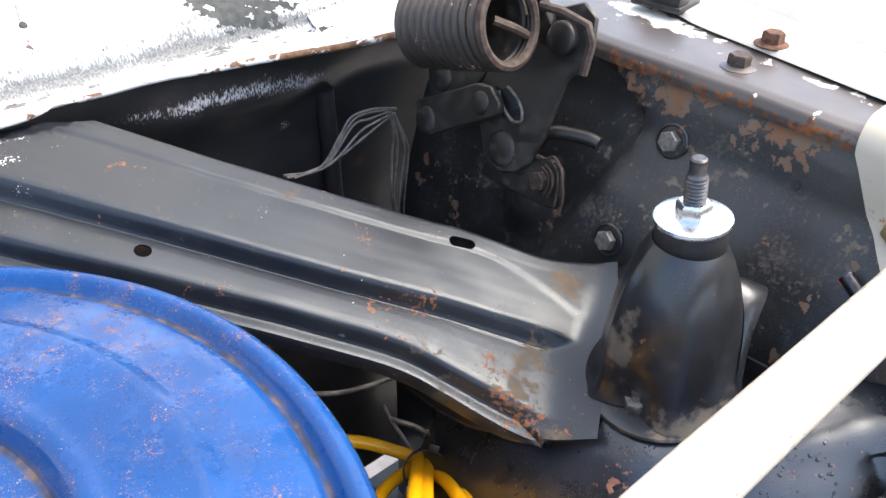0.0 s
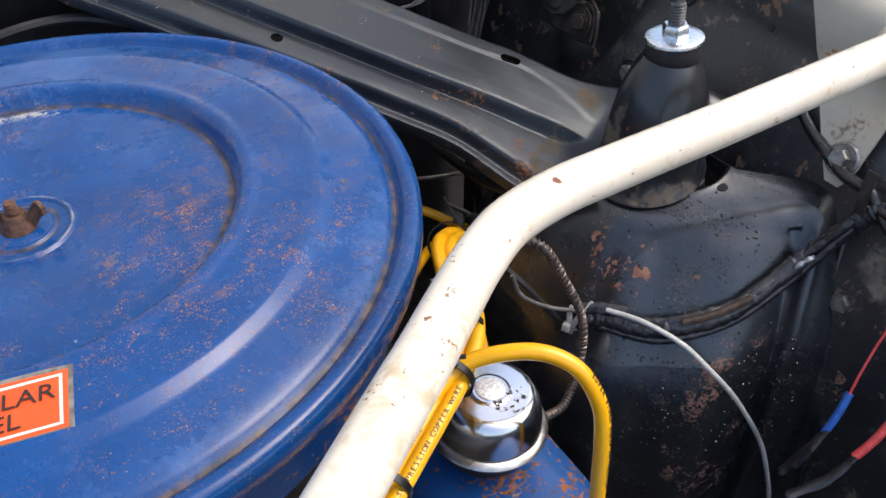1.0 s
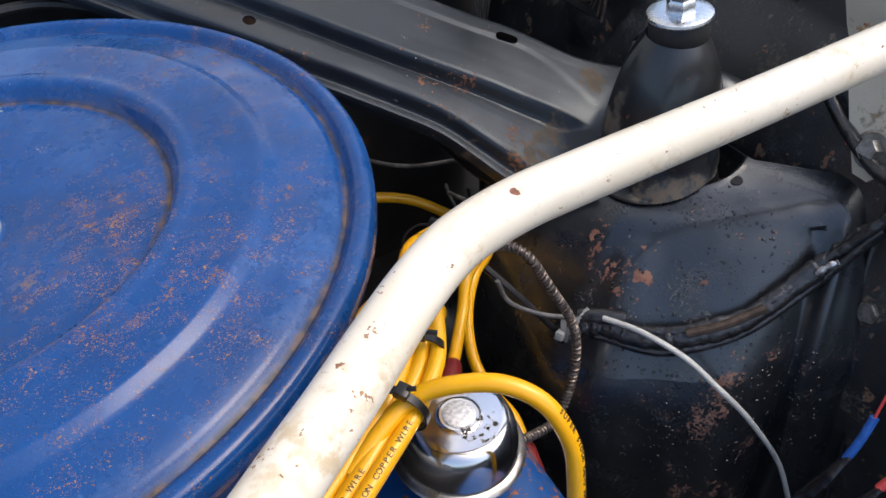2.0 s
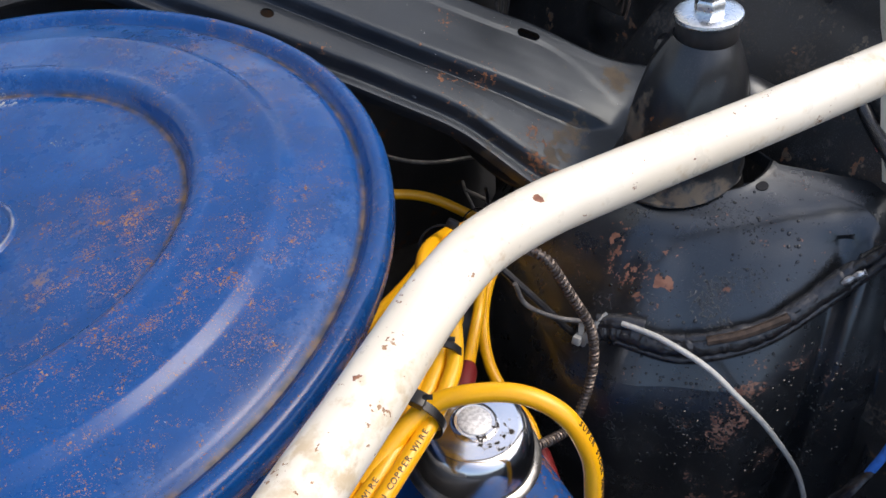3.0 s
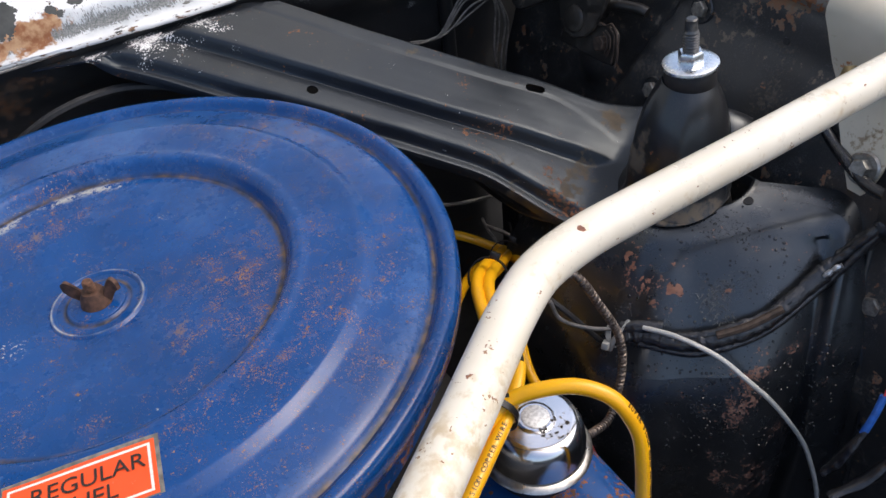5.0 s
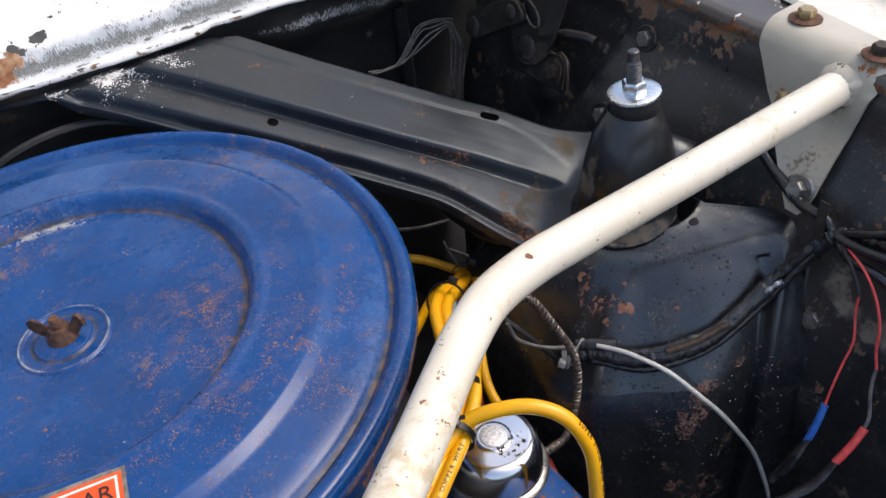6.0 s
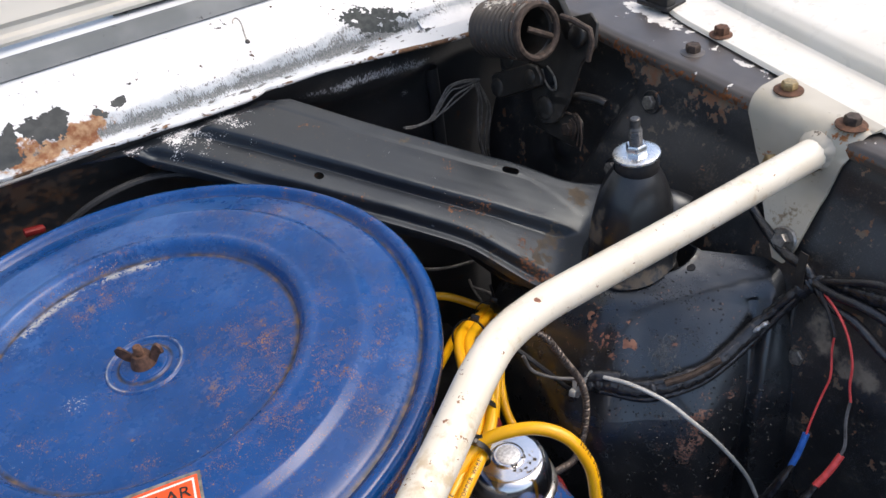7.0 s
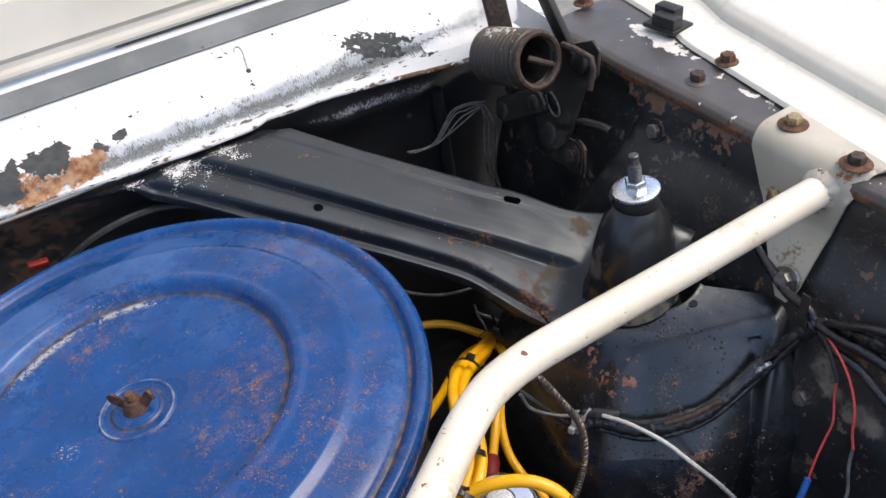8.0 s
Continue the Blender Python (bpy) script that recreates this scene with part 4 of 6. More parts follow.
part("frame_rail", block((0.20, -0.7, 0.40), (0.34, 0.55, 0.50), 0.01), block_black, tower)

# ---- shock mount on the tower ----
AX = Vector((-0.07, 0.07, 1)).normalized()
SC = Vector((0.3570, 0.186, 0.9725))           # washer centre
mount = thing("shock_mount", (0.35, 0.19, TOP_Z), "black steel shock absorber mount bolted on the tower", "shock mount")


TN = Vector((-0.25, 0, 1)).normalized()
A0, AW = radians(-27), radians(46)


CONE = [(p.x, p.y) for p in spline([(0, 0.0405, 0), (0.25, 0.0393, 0), (0.5, 0.0368, 0), (0.7, 0.0328, 0), (0.85, 0.0278, 0), (0.94, 0.0238, 0), (1.0, 0.0205, 0)], 5)]


def cone_point(a, h):
    """The tapered cap at an angle and a share of its height."""
    c = Vector((0.3495, 0.178)).lerp(Vector((0.3570, 0.1850)), h)
    rr = 0.0205
    for (h0, r0), (h1, r1) in zip(CONE, CONE[1:]):
        if h0 <= h <= h1:
            rr = r0 + (r1 - r0) * (h - h0) / (h1 - h0)
    rr += 0.0028 * math.exp(-((a - radians(152)) / 0.10) ** 2) * min(1.0, (1 - h) * 5)
    rr += 0.0015 * math.exp(-((a - radians(225)) / 0.16) ** 2) * math.sin(math.pi * h)
    b = (a - radians(186) + math.pi) % (2 * math.pi) - math.pi
    rr -= 0.0135 * math.exp(-(b / 0.42) ** 2) * max(0.0, 1 - h / 0.42) ** 1.5
    x, y = c.x + math.cos(a) * rr, c.y + math.sin(a) * rr
    lo = top_z(x) + 0.003
    return Vector((x, y, lo + (0.9580 - lo) * h))


def arch_height(a):
    d = (a - A0 + math.pi) % (2 * math.pi) - math.pi
    return 0.60 * (1 - (d / AW) ** 2) ** 0.5 if abs(d) < AW else 0.0


def cone_f(u, v):
    a = A0 + 2 * math.pi * u
    h0 = arch_height(a)
    h = h0 + (1 - h0) * v
    p = cone_point(a, h)
    if v < 0.16 and h0 < 0.02:
        out = Vector((math.cos(a), math.sin(a), 0)) * 0.006 * (1 - v / 0.16) ** 2
        p += out
        p.z = max(p.z, top_z(p.x) + 0.003)
    return p


part("cap", sheet(cone_f, 120, 26, 0.0018), black_cone, mount)


def lip_f(u, v):
    """The flared lip round the side opening."""
    s = -1 + 2 * u
    a = A0 + AW * 0.995 * math.sin(s * math.pi / 2)
    p = cone_point(a, arch_height(a) + 0.01)
    k = min(1.0, max(0.0, (s + 0.7) / 1.1))
    reach = 0.003 + 0.023 * k * k * (3 - 2 * k)
    return p + Vector((0.62, -0.78, -0.12)) * reach * v + Vector((0, 0, -0.004 * v * v))


part("arched_lip", sheet(lip_f, 40, 8, 0.0018), black_cone, mount)
part("base_flange", lathe([(0.022, 0.0012), (0.0455, 0.0012), (0.0465, 0.0024), (0.0455, 0.0036), (0.022, 0.0036)], (0.3475, 0.178, top_z(0.3475)), TN, 48, closed=True), black_cone, mount)
part("flange_nut", hex_head((0.3205, 0.1755, top_z(0.3205) + 0.0035), TN, 0.0075, 0.007), steel, mount, "bare steel nut in grime")
part("flange_stud", sweep([Vector((0.3205, 0.1755, 0.855)), Vector((0.3190, 0.1755, 0.873))], 0.0034, 10), steel, mount)
part("inner_bushing", lathe([(0, 0.012), (0.010, 0.012), (0.0145, 0.009), (0.0155, 0.0), (0.0155, -0.05)], (0.364, 0.149, 0.858), TN, 28), rubber, mount)
part("rubber_bushing", lathe([(0, -0.022), (0.0185, -0.022), (0.0200, -0.016), (0.0198, -0.004), (0.018, -0.0015), (0, -0.0015)], SC, AX, 40), rubber, mount)
part("washer", lathe([(0, 0.0), (0.0202, -0.0012), (0.0212, -0.0022), (0.0217, -0.001), (0.0212, 0.0006), (0.019, 0.0014), (0.012, 0.0022), (0, 0.0022)], SC, AX, 48), zinc, mount, "bright zinc cup washer")
part("nut", hex_head(SC + AX * 0.002, AX, 0.0098, 0.0085), zinc, mount, "bright zinc nut")
part("stud", lathe([(0, 0.0365), (0.0035, 0.0365), (0.0046, 0.0355), (0.0046, 0.0275), (0.0050, 0.0268), (0.0058, 0.0255), *[(0.0058 + (0.0005 if k % 2 else -0.0003), 0.0245 - k * 0.0011) for k in range(14)], (0.006, 0.0)], SC, AX, 20), simple("black_oxide_steel", (0.10, 0.10, 0.10), 0.4, 0.7, 0.3, 300), mount, "dark threaded steel stud")

# ---- brace from cowl to tower ----
# stations from the cowl to the tower: rear edge, first bead, second bead, front edge
BRACE = [
    ((-0.060, 0.524), (-0.062, 0.5225), (-0.064, 0.519), (-0.066, 0.516)),
    ((0.032, 0.521), (0.010, 0.5170), (-0.010, 0.5015), (-0.0145, 0.4975)),
    ((0.085, 0.517), (0.0470, 0.4950), (0.0250, 0.4780), (0.0200, 0.4730)),
    ((0.127, 0.511), (0.0865, 0.4645), (0.0712, 0.4390), (0.0645, 0.4330)),
    ((0.2035, 0.4378), (0.1630, 0.3940), (0.1445, 0.3745), (0.1375, 0.3670)),
    ((0.2605, 0.3840), (0.2200, 0.3405), (0.2030, 0.3205), (0.1960, 0.3130)),
    ((0.2930, 0.3535), (0.2525, 0.3110), (0.2345, 0.2875), (0.2270, 0.2810)),
    ((0.3240, 0.3265), (0.2810, 0.2860), (0.2520, 0.2600), (0.2440, 0.2526)),
    ((0.3580, 0.2890), (0.3080, 0.2600), (0.2690, 0.2305), (0.2606, 0.2206)),
    ((0.3880, 0.2700), (0.3350, 0.2320), (0.2830, 0.2050), (0.2720, 0.1985)),
    ((0.4020, 0.2576), (0.3520, 0.2150), (0.3000, 0.1850), (0.2900, 0.1780))]
brace_lines = [spline([(*st[k], 0) for st in BRACE], 10) for k in range(4)]
# across: place between the four lines, drop below the plane
ACROSS = [(-0.020, 0.009), (-0.008, 0.003), (0.0, 0.0), (0.03, -0.0004), (0.08, -0.0003), (0.14, -0.0002), (0.20, 0.0), (0.28, 0.0), (0.36, 0.0), (0.45, 0.0), (0.54, 0.0001), (0.63, 0.0001), (0.72, 0.0002), (0.81, 0.0002), (0.89, 0.0003), (0.95, 0.0004), (0.98, 0.0009), (1.0, 0.0024), (1.07, 0.0106), (1.10, 0.0124), (1.15, 0.0130), (1.26, 0.0124), (1.42, 0.0119), (1.60, 0.0118), (1.78, 0.0119), (1.90, 0.0122), (1.965, 0.0128), (2.0, 0.0142), (2.22, 0.0216), (2.32, 0.0232), (2.50, 0.0238), (2.75, 0.0236), (3.0, 0.0234), (3.04, 0.026), (3.04, 0.031)]


def soft(k):
    k = min(1.0, max(0.0, k))
    return k * k * (3 - 2 * k)


def brace_f(u, v):
    q = u * (len(brace_lines[0]) - 1)
    i = min(int(q), len(brace_lines[0]) - 2)
    s = q - i
    four = [line[i].lerp(line[i + 1], s) for line in brace_lines]
    q = v * (len(ACROSS) - 1)
    i = min(int(q), len(ACROSS) - 2)
    t = q - i
    w, drop = (ACROSS[i][k] * (1 - t) + ACROSS[i + 1][k] * t for k in (0, 1))
    k = min(2, max(0, int(math.floor(w))))
    p = four[k] + (four[k + 1] - four[k]) * (w - k)
    # the beads run out into a plain slope by the tower and into a flat by the cowl
    end = soft((u - 0.855 + 0.03 * w) / 0.12)
    slope = 0.010 * soft((w - 0.3) / 1.0) + 0.008 * soft((w - 1.5) / 1.5) + (0.004 * (1 - end) if w > 3 else 0.0)
    drop = drop * (1 - end) + slope * end
    drop *= soft((u - 0.02 - 0.06 * max(0.0, 1 - w / 3)) / 0.12)
    # shallow step along the rear, which turns forward by the tower
    step = 0.20 + 0.50 * soft((u - 0.72) / 0.2)
    drop += (0.0014 - 0.0005 * soft((u - 0.72) / 0.1)) * soft((w - step) / 0.06) * soft((u - 0.2) / 0.1)
    z = 0.8125 - 0.0857 * p.x + 0.364 * p.y - drop
    z -= 0.003 * soft((u - 0.6) / 0.3) * soft(w / 1.2)
    z += 0.0005 * wob(p.x * 40, 1, p.y * 40)
    if p.x > 0.27:
        lo = top_z(p.x) + 0.0020 - 0.03 * max(0.0, 0.292 - p.x)
        z = lo + 0.5 * ((z - lo) + math.sqrt((z - lo) ** 2 + 0.000012))
    k = soft((p.y - 0.486) / 0.014)
    return (p.x, p.y, min(z, 0.9835 - 0.0075 * k))


brace = thing("support_brace", (0.15, 0.4, 0.92), "dusty black stamped steel brace from cowl to shock tower", "brace")
pressing = part("pressing", sheet(brace_f, 120, 136, 0.0016), black_brace, brace)
BN = Vector((0.0857, -0.364, 1)).normalized()


brace_grid = [brace_f(i / 110, j / 90) for i in range(111) for j in range(91)]


def on_brace(x, y, lift):
    """The place on the pressing over a spot of the plan."""
    q = min(brace_grid, key=lambda g: (g[0] - x) ** 2 + (g[1] - y) ** 2)
    z = q[2] + 0.364 * (y - q[1]) - 0.0857 * (x - q[0])
    return Vector((x, y, z)) + BN * lift


def cut(ob, bm):
    """Punches a closed shape, given in world metres, out of a part."""
    me = bpy.data.meshes.new("cutter")
    bmesh.ops.translate(bm, vec=-base_of(ob), verts=bm.verts)
    bmesh.ops.recalc_face_normals(bm, faces=bm.faces)
    bm.to_mesh(me)
    bm.free()
    tool = new("cutter", me)
    tool.location = base_of(ob)
    mod = ob.modifiers.new("hole", "BOOLEAN")
    mod.operation, mod.solver, mod.object = "DIFFERENCE", "EXACT", tool
    bpy.context.view_layer.update()
    done = bpy.data.meshes.new_from_object(ob.evaluated_get(bpy.context.evaluated_depsgraph_get()))
    ob.modifiers.clear()
    ob.data = done
    bpy.data.objects.remove(tool)


def slot_mesh(c, d, half, r, up, down):
    """A rounded slot standing through the pressing."""
    bm = bmesh.new()
    d = Vector(d).normalized()
    e = BN.cross(d)
    pts = [c + BN * up + d * half + (d * math.cos(a) + e * math.sin(a)) * r for a in [(-90 + k * 18) * math.pi / 180 for k in range(11)]]
    pts += [c + BN * up - d * half + (d * math.cos(a) + e * math.sin(a)) * r for a in [(90.5 + k * 17.9) * math.pi / 180 for k in range(11)]]
    top = [bm.verts.new(p) for p in pts]
    low = [bm.verts.new(p - BN * (up + down)) for p in pts]
    bm.faces.new(top)
    bm.faces.new(low[::-1])
    for k in range(len(pts)):
        j = (k + 1) % len(pts)
        bm.faces.new((top[j], top[k], low[k], low[j]))
    return bm


for c, half, r in ((on_brace(0.1335, 0.4015, 0.0), 0.0003, 0.0050), (on_brace(0.3130, 0.3215, 0.0), 0.0055, 0.0040)):
    cut(pressing, slot_mesh(c, (1, -0.9, 0), half, r, 0.006, 0.012))
for i, (x, y) in enumerate([(0.166, 0.359), (0.209, 0.313), (0.250, 0.268), (0.108, 0.427), (0.246, 0.262)]):
    part("weld_dimple", lathe([(0, 0.0006), (0.002, 0.0009), (0.003, 0.0)], on_brace(x, y, 0.0), BN, 12), black_brace, brace)

for i in range(4):
    part("stamped_mark", lathe([(0, 0.0007), (0.0022, 0.0009), (0.003, 0.0)], on_brace(0.193 + 0.0075 * i, 0.420 - 0.0075 * i, 0.0), BN, 10), black_brace, brace)

# ---- air cleaner ----
LC = Vector((-0.0924, 0.2456, 0.944))
LAX = Vector((-0.0307, 0.0031, 1)).normalized()   # the engine leans a little
LID = [(0.0, 0.9424), (0.012, 0.9424), (0.0188, 0.9422), (0.0204, 0.9408), (0.0262, 0.9408), (0.0280, 0.9424), (0.0292, 0.9425), (0.0310, 0.9408), (0.036, 0.9412), (0.06, 0.9440), (0.085, 0.9466), (0.105, 0.9480), (0.1155, 0.9482), (0.1198, 0.9477), (0.1215, 0.9480), (0.1232, 0.9502), (0.1252, 0.9544), (0.1268, 0.9570), (0.1284, 0.9584), (0.1302, 0.9592), (0.1325, 0.9596), (0.1350, 0.9594), (0.1372, 0.9586), (0.1400, 0.9583), (0.143, 0.9584), (0.155, 0.9586), (0.168, 0.9585), (0.1722, 0.9584), (0.1738, 0.9577), (0.1784, 0.9543), (0.1800, 0.9534), (0.1822, 0.9528), (0.186, 0.9519), (0.19, 0.9508), (0.2, 0.9484), (0.2082, 0.9462), (0.2112, 0.9444), (0.2134, 0.9418), (0.2152, 0.9411), (0.2168, 0.9418), (0.2188, 0.9450), (0.2210, 0.9476), (0.2238, 0.9486), (0.2270, 0.9479), (0.2294, 0.9456), (0.2308, 0.9425), (0.2308, 0.9335), (0.2292, 0.9312), (0.2270, 0.9318), (0.2265, 0.936)]
cleaner = thing("air_cleaner", (LC.x, LC.y, 0.86), "round blue steel air cleaner with a worn, rust-specked lid", "air cleaner")


def turned(profile, seg, lift=0.0):
    """Turned round the leaning axis of the air cleaner."""
    return lathe([(r, h - LC.z + lift) for r, h in profile], LC, LAX, seg)


lid = part("lid", turned(LID, 180), lid_paint, cleaner)
part("housing", turned([(0.2250, 0.942), (0.2250, 0.930), (0.217, 0.925), (0.214, 0.92), (0.214, 0.885), (0.209, 0.874), (0.19, 0.868), (0.0, 0.866)], 120), blue_engine, cleaner, "blue housing, badly rusted")
wing = part("wing_nut", turned([(0, 0.9545), (0.0062, 0.9545), (0.0075, 0.952), (0.0095, 0.9475), (0.0105, 0.9440)], 24, -0.0016), wing_rust, cleaner, "rusty wing nut")
part("stud", turned([(0, 0.9625), (0.0026, 0.9625), (0.0032, 0.9618), *[(0.0032 + (0.0004 if k % 2 else -0.0002), 0.961 - k * 0.0008) for k in range(9)]], 14, -0.0016), rusty, wing)
part("crush_washer", turned([(0.0, 0.9446), (0.0165, 0.9446), (0.0175, 0.9440), (0.0175, 0.9436)], 32, -0.0016), lid_paint, wing)
for s in (-1, 1):
    def ear(u, v, s=s):
        w = s * (0.006 + 0.0125 * v)
        lift = 0.9454 + 0.0105 * math.sin(v * math.pi * 0.62) + (u - 0.5) * (0.0035 + 0.009 * math.sin(math.pi * min(1, v * 0.8 + 0.15)))
        d = Vector((0.78, -0.62))
        e = Vector((0.62, 0.78))
        curl = 0.0035 * math.sin(v * 2.4) * s
        return (LC.x + d.x * w + e.x * curl, LC.y + d.y * w + e.y * curl, lift)
    part("ear", sheet(ear, 8, 14, 0.0026), wing_rust, wing)

# sticker on the lid
SC0 = Vector((-0.0945, 0.1068))                   # the sticker's corner
SE, SF = Vector((-0.978, 0.208)), Vector((-0.208, -0.978))
SLONG, SWIDE = 0.074, 0.0335


def lid_z(x, y):
    """Height of the lid's paint over a spot of the plan."""
    r = (Vector((x, y)) - LC.xy).length
    z = 0.9480
    for (r0, z0), (r1, z1) in zip(LID, LID[1:]):
        if r0 <= r <= r1 and r1 > r0:
            z = z0 + (z1 - z0) * (r - r0) / (r1 - r0)
            break
    return z + 0.0307 * (x - LC.x) - 0.0031 * (y - LC.y)


def on_sticker(a, b, lift):
    """A spot a metres along the sticker's top edge and b metres down from it."""
    q = SC0 + SE * a + SF * b
    return Vector((q.x, q.y, max(lid_z(q.x, q.y), 0.9515) + lift))


def decal(a0, a1, b0, b1, lift):
    return sheet(lambda u, v: on_sticker(a0 + (a1 - a0) * u, b0 + (b1 - b0) * v, lift), 24, 20, 0.0001, (0, 0, 1))


part("sticker_backing", decal(-0.0022, SLONG + 0.001, -0.0022, SWIDE + 0.0006, 0.00015), sticker_edge, cleaner, "dirty edge of an older sticker")
part("sticker", decal(0.0, SLONG, 0.0, SWIDE, 0.0004), sticker_orange, cleaner, "orange sticker with a white line border")
for a0, a1, b0, b1 in ((0.0022, SLONG - 0.0022, 0.0020, 0.0034), (0.0022, SLONG - 0.0022, SWIDE - 0.0034, SWIDE - 0.0020), (0.0022, 0.0036, 0.0020, SWIDE - 0.0020), (SLONG - 0.0036, SLONG - 0.0022, 0.0020, SWIDE - 0.0020)):
    part("sticker_line", decal(a0, a1, b0, b1, 0.0006), sticker_white, cleaner)
for text, b in (("REGULAR", 0.0118), ("FUEL", 0.0240)):
    e = (on_sticker(0.012, b, 0) - on_sticker(SLONG - 0.012, b, 0)).normalized()
    f = Vector((-SF.x, -SF.y, 0.0)).normalized()
    f = (f - e * f.dot(e)).normalized()
    m = Matrix((e, f, e.cross(f))).transposed().to_4x4()
    m.translation = on_sticker(SLONG / 2 - 0.004, b, 0.0011)
    words(text, 0.0130, m, sticker_ink, cleaner, 0.0001, "sticker_lettering")

# ---- strut bar ----
BAR = [(0.464, 0.0763, 0.9848), (0.40, 0.0772, 0.9825), (0.30, 0.0780, 0.9790), (0.20, 0.078, 0.978), (0.158, 0.0765, 0.978), (0.122, 0.069, 0.978), (0.092, 0.053, 0.978), (0.064, 0.0335, 0.978), (0.037, 0.014, 0.978), (0.008, -0.006, 0.978), (-0.10, -0.082, 0.978), (-0.20, -0.152, 0.978), (-0.245, -0.17, 0.978), (-0.33, -0.175, 0.978), (-0.62, -0.17, 0.978)]
strut = thing("strut_bar", (0.45, 0.08, 0.9), "bent cream painted strut bar with chipped paint", "strut bar")
part("tube", sweep(spline(BAR, 8), 0.0137, 28), bar_white, strut)


def bracket_side(z):
    k = min(1.0, max(0.0, (0.965 - z) / 0.04))
    return apron_x(z) - 0.0025 - 0.006 * k * k * (3 - 2 * k)


BR = [  # rear edge, front edge and height, from the fold to the foot
    (0.1500, 0.0460, 0.9910), (0.1444, 0.0508, 0.9826), (0.1310, 0.0535, 0.9608), (0.1181, 0.0541, 0.9461), (0.0980, 0.0530, 0.9263), (0.0837, 0.0532, 0.9101), (0.0745, 0.0555, 0.8988), (0.0700, 0.0590, 0.8930)]


def bracket_f(u, v):
    """Top plate, broad rounded fold and the tapering side plate."""
    if v < 0.3:
        s = v / 0.3
        x = 0.512 - 0.034 * s
        y0, y1, z = 0.155 - 0.002 * s, 0.0405 + 0.002 * s, 1.0085
        x += 0.156 * ((y0 + (y1 - y0) * u) - 0.12) * (1 - s)
    elif v < 0.42:
        s = (v - 0.3) / 0.12
        a = s * math.pi / 2
        x, z = 0.478 - 0.0180 * math.sin(a), 1.0085 - 0.0175 * (1 - math.cos(a))
        y0, y1 = 0.153 - 0.003 * s * s, 0.0425 + 0.0035 * s
    else:
        q = (v - 0.42) / 0.58 * (len(BR) - 1)
        i = min(int(q), len(BR) - 2)
        s = q - i
        y0, y1, z = (BR[i][k] * (1 - s) + BR[i + 1][k] * s for k in range(3))
        x = min(0.4600, bracket_side(z))
    corner = max(0.0, 1 - (1 - u) / 0.16) ** 2 * max(0.0, 1 - abs(v - 0.36) / 0.12)
    return (x + 0.004 * corner, y0 + (y1 - y0) * u + 0.006 * corner, z - 0.004 * corner)


bracket = part("mounting_bracket", sheet(bracket_f, 30, 70, 0.0026), plate_cream, strut, "cream steel bracket with rusty bolts")
bead = lathe([(0.0122, -0.007), (0.0150, -0.0055), (0.0172, -0.0015), (0.0188, 0.0015), (0.0175, 0.004), (0.0130, 0.004)], (0.4575, 0.0765, 0.9845), (1, 0, 0.04), 56)
for v in bead.verts:
    d = v.co - Vector((v.co.x, 0.0765, 0.9845))
    v.co += d.normalized() * (0.0016 * wob(math.atan2(d.z, d.y) * 2.6, 1, 4) + 0.0009 * wob(math.atan2(d.z, d.y) * 9, 1, v.co.x * 200))
    v.co.x += 0.0012 * wob(math.atan2(d.z, d.y) * 6, 1, 9)
part("weld_bead", bead, dirty_weld, strut, "lumpy weld bead in dirty cream paint")
TOP_BOLTS = ((0.4835, 0.1315, 1.0112), (0.4730, 0.0610, 1.0112))
SIDE_BOLT = Vector((bracket_side(0.912) - 0.0026, 0.0662, 0.912))
for c in TOP_BOLTS:
    part("bolt", lathe([(0, 0), (0.0128, 0.0), (0.0130, 0.0010), (0.0108, 0.0022), (0, 0.0026)], c, (0, 0, 1), 28), rusty, bracket, "rusty hex bolt and washer")
part("bolt", lathe([(0, 0), (0.0125, 0.0), (0.0128, 0.0012), (0.0112, 0.0026), (0.0095, 0.0022), (0, 0.0022)], SIDE_BOLT, (-1, 0, 0.4), 32), steel, bracket, "bare steel hex bolt and washer")
for c, ax, w, r, h in ((Vector(TOP_BOLTS[0]) + Vector((0, 0, 0.002)), (0, 0, 1), brassy, 0.0072, 0.0072), (Vector(TOP_BOLTS[1]) + Vector((0, 0, 0.002)), (0, 0, 1), dark_rusty, 0.0072, 0.0072), (SIDE_BOLT + Vector((-0.0018, 0, 0.0007)), (-1, 0, 0.4), steel, 0.0076, 0.0075)):
    part("bolt_head", hex_head(c, ax, r, h), w, bracket)
part("bolt_head", hex_head((0.4515, 0.1125, 0.9590), (-1, 0, 0.27), 0.0080, 0.004), brassy, bracket)

# ---- fender bolts, bumper ----
for c, w, h, lab in (((0.478, 0.241, 1.0122), black_rail, dark_rusty, "dark hex bolt on the black fender rail"), ((0.517, 0.241, 1.0185), rusty, rusty, "rusty hex bolt on the white fender flange"), ((0.507, 0.45, 1.0185), rusty, rusty, "rusty hex bolt on the white fender flange"), ((0.462, -0.12, 1.0122), black_rail, dark_rusty, "dark hex bolt on the black fender rail")):
    c = Vector(c) + RAIL
    t = thing("hex_bolt", c, lab, "bolt", "fender bolts")
    part("washer", lathe([(0, 0.0), (0.0118, 0.0), (0.012, 0.001), (0.0085, 0.0024), (0, 0.0024)], c, (0, 0, 1), 28), w, t)
    part("head", hex_head(Vector(c) + Vector((0, 0, 0.002)), (0, 0, 1), 0.0076, 0.0075), h, t)
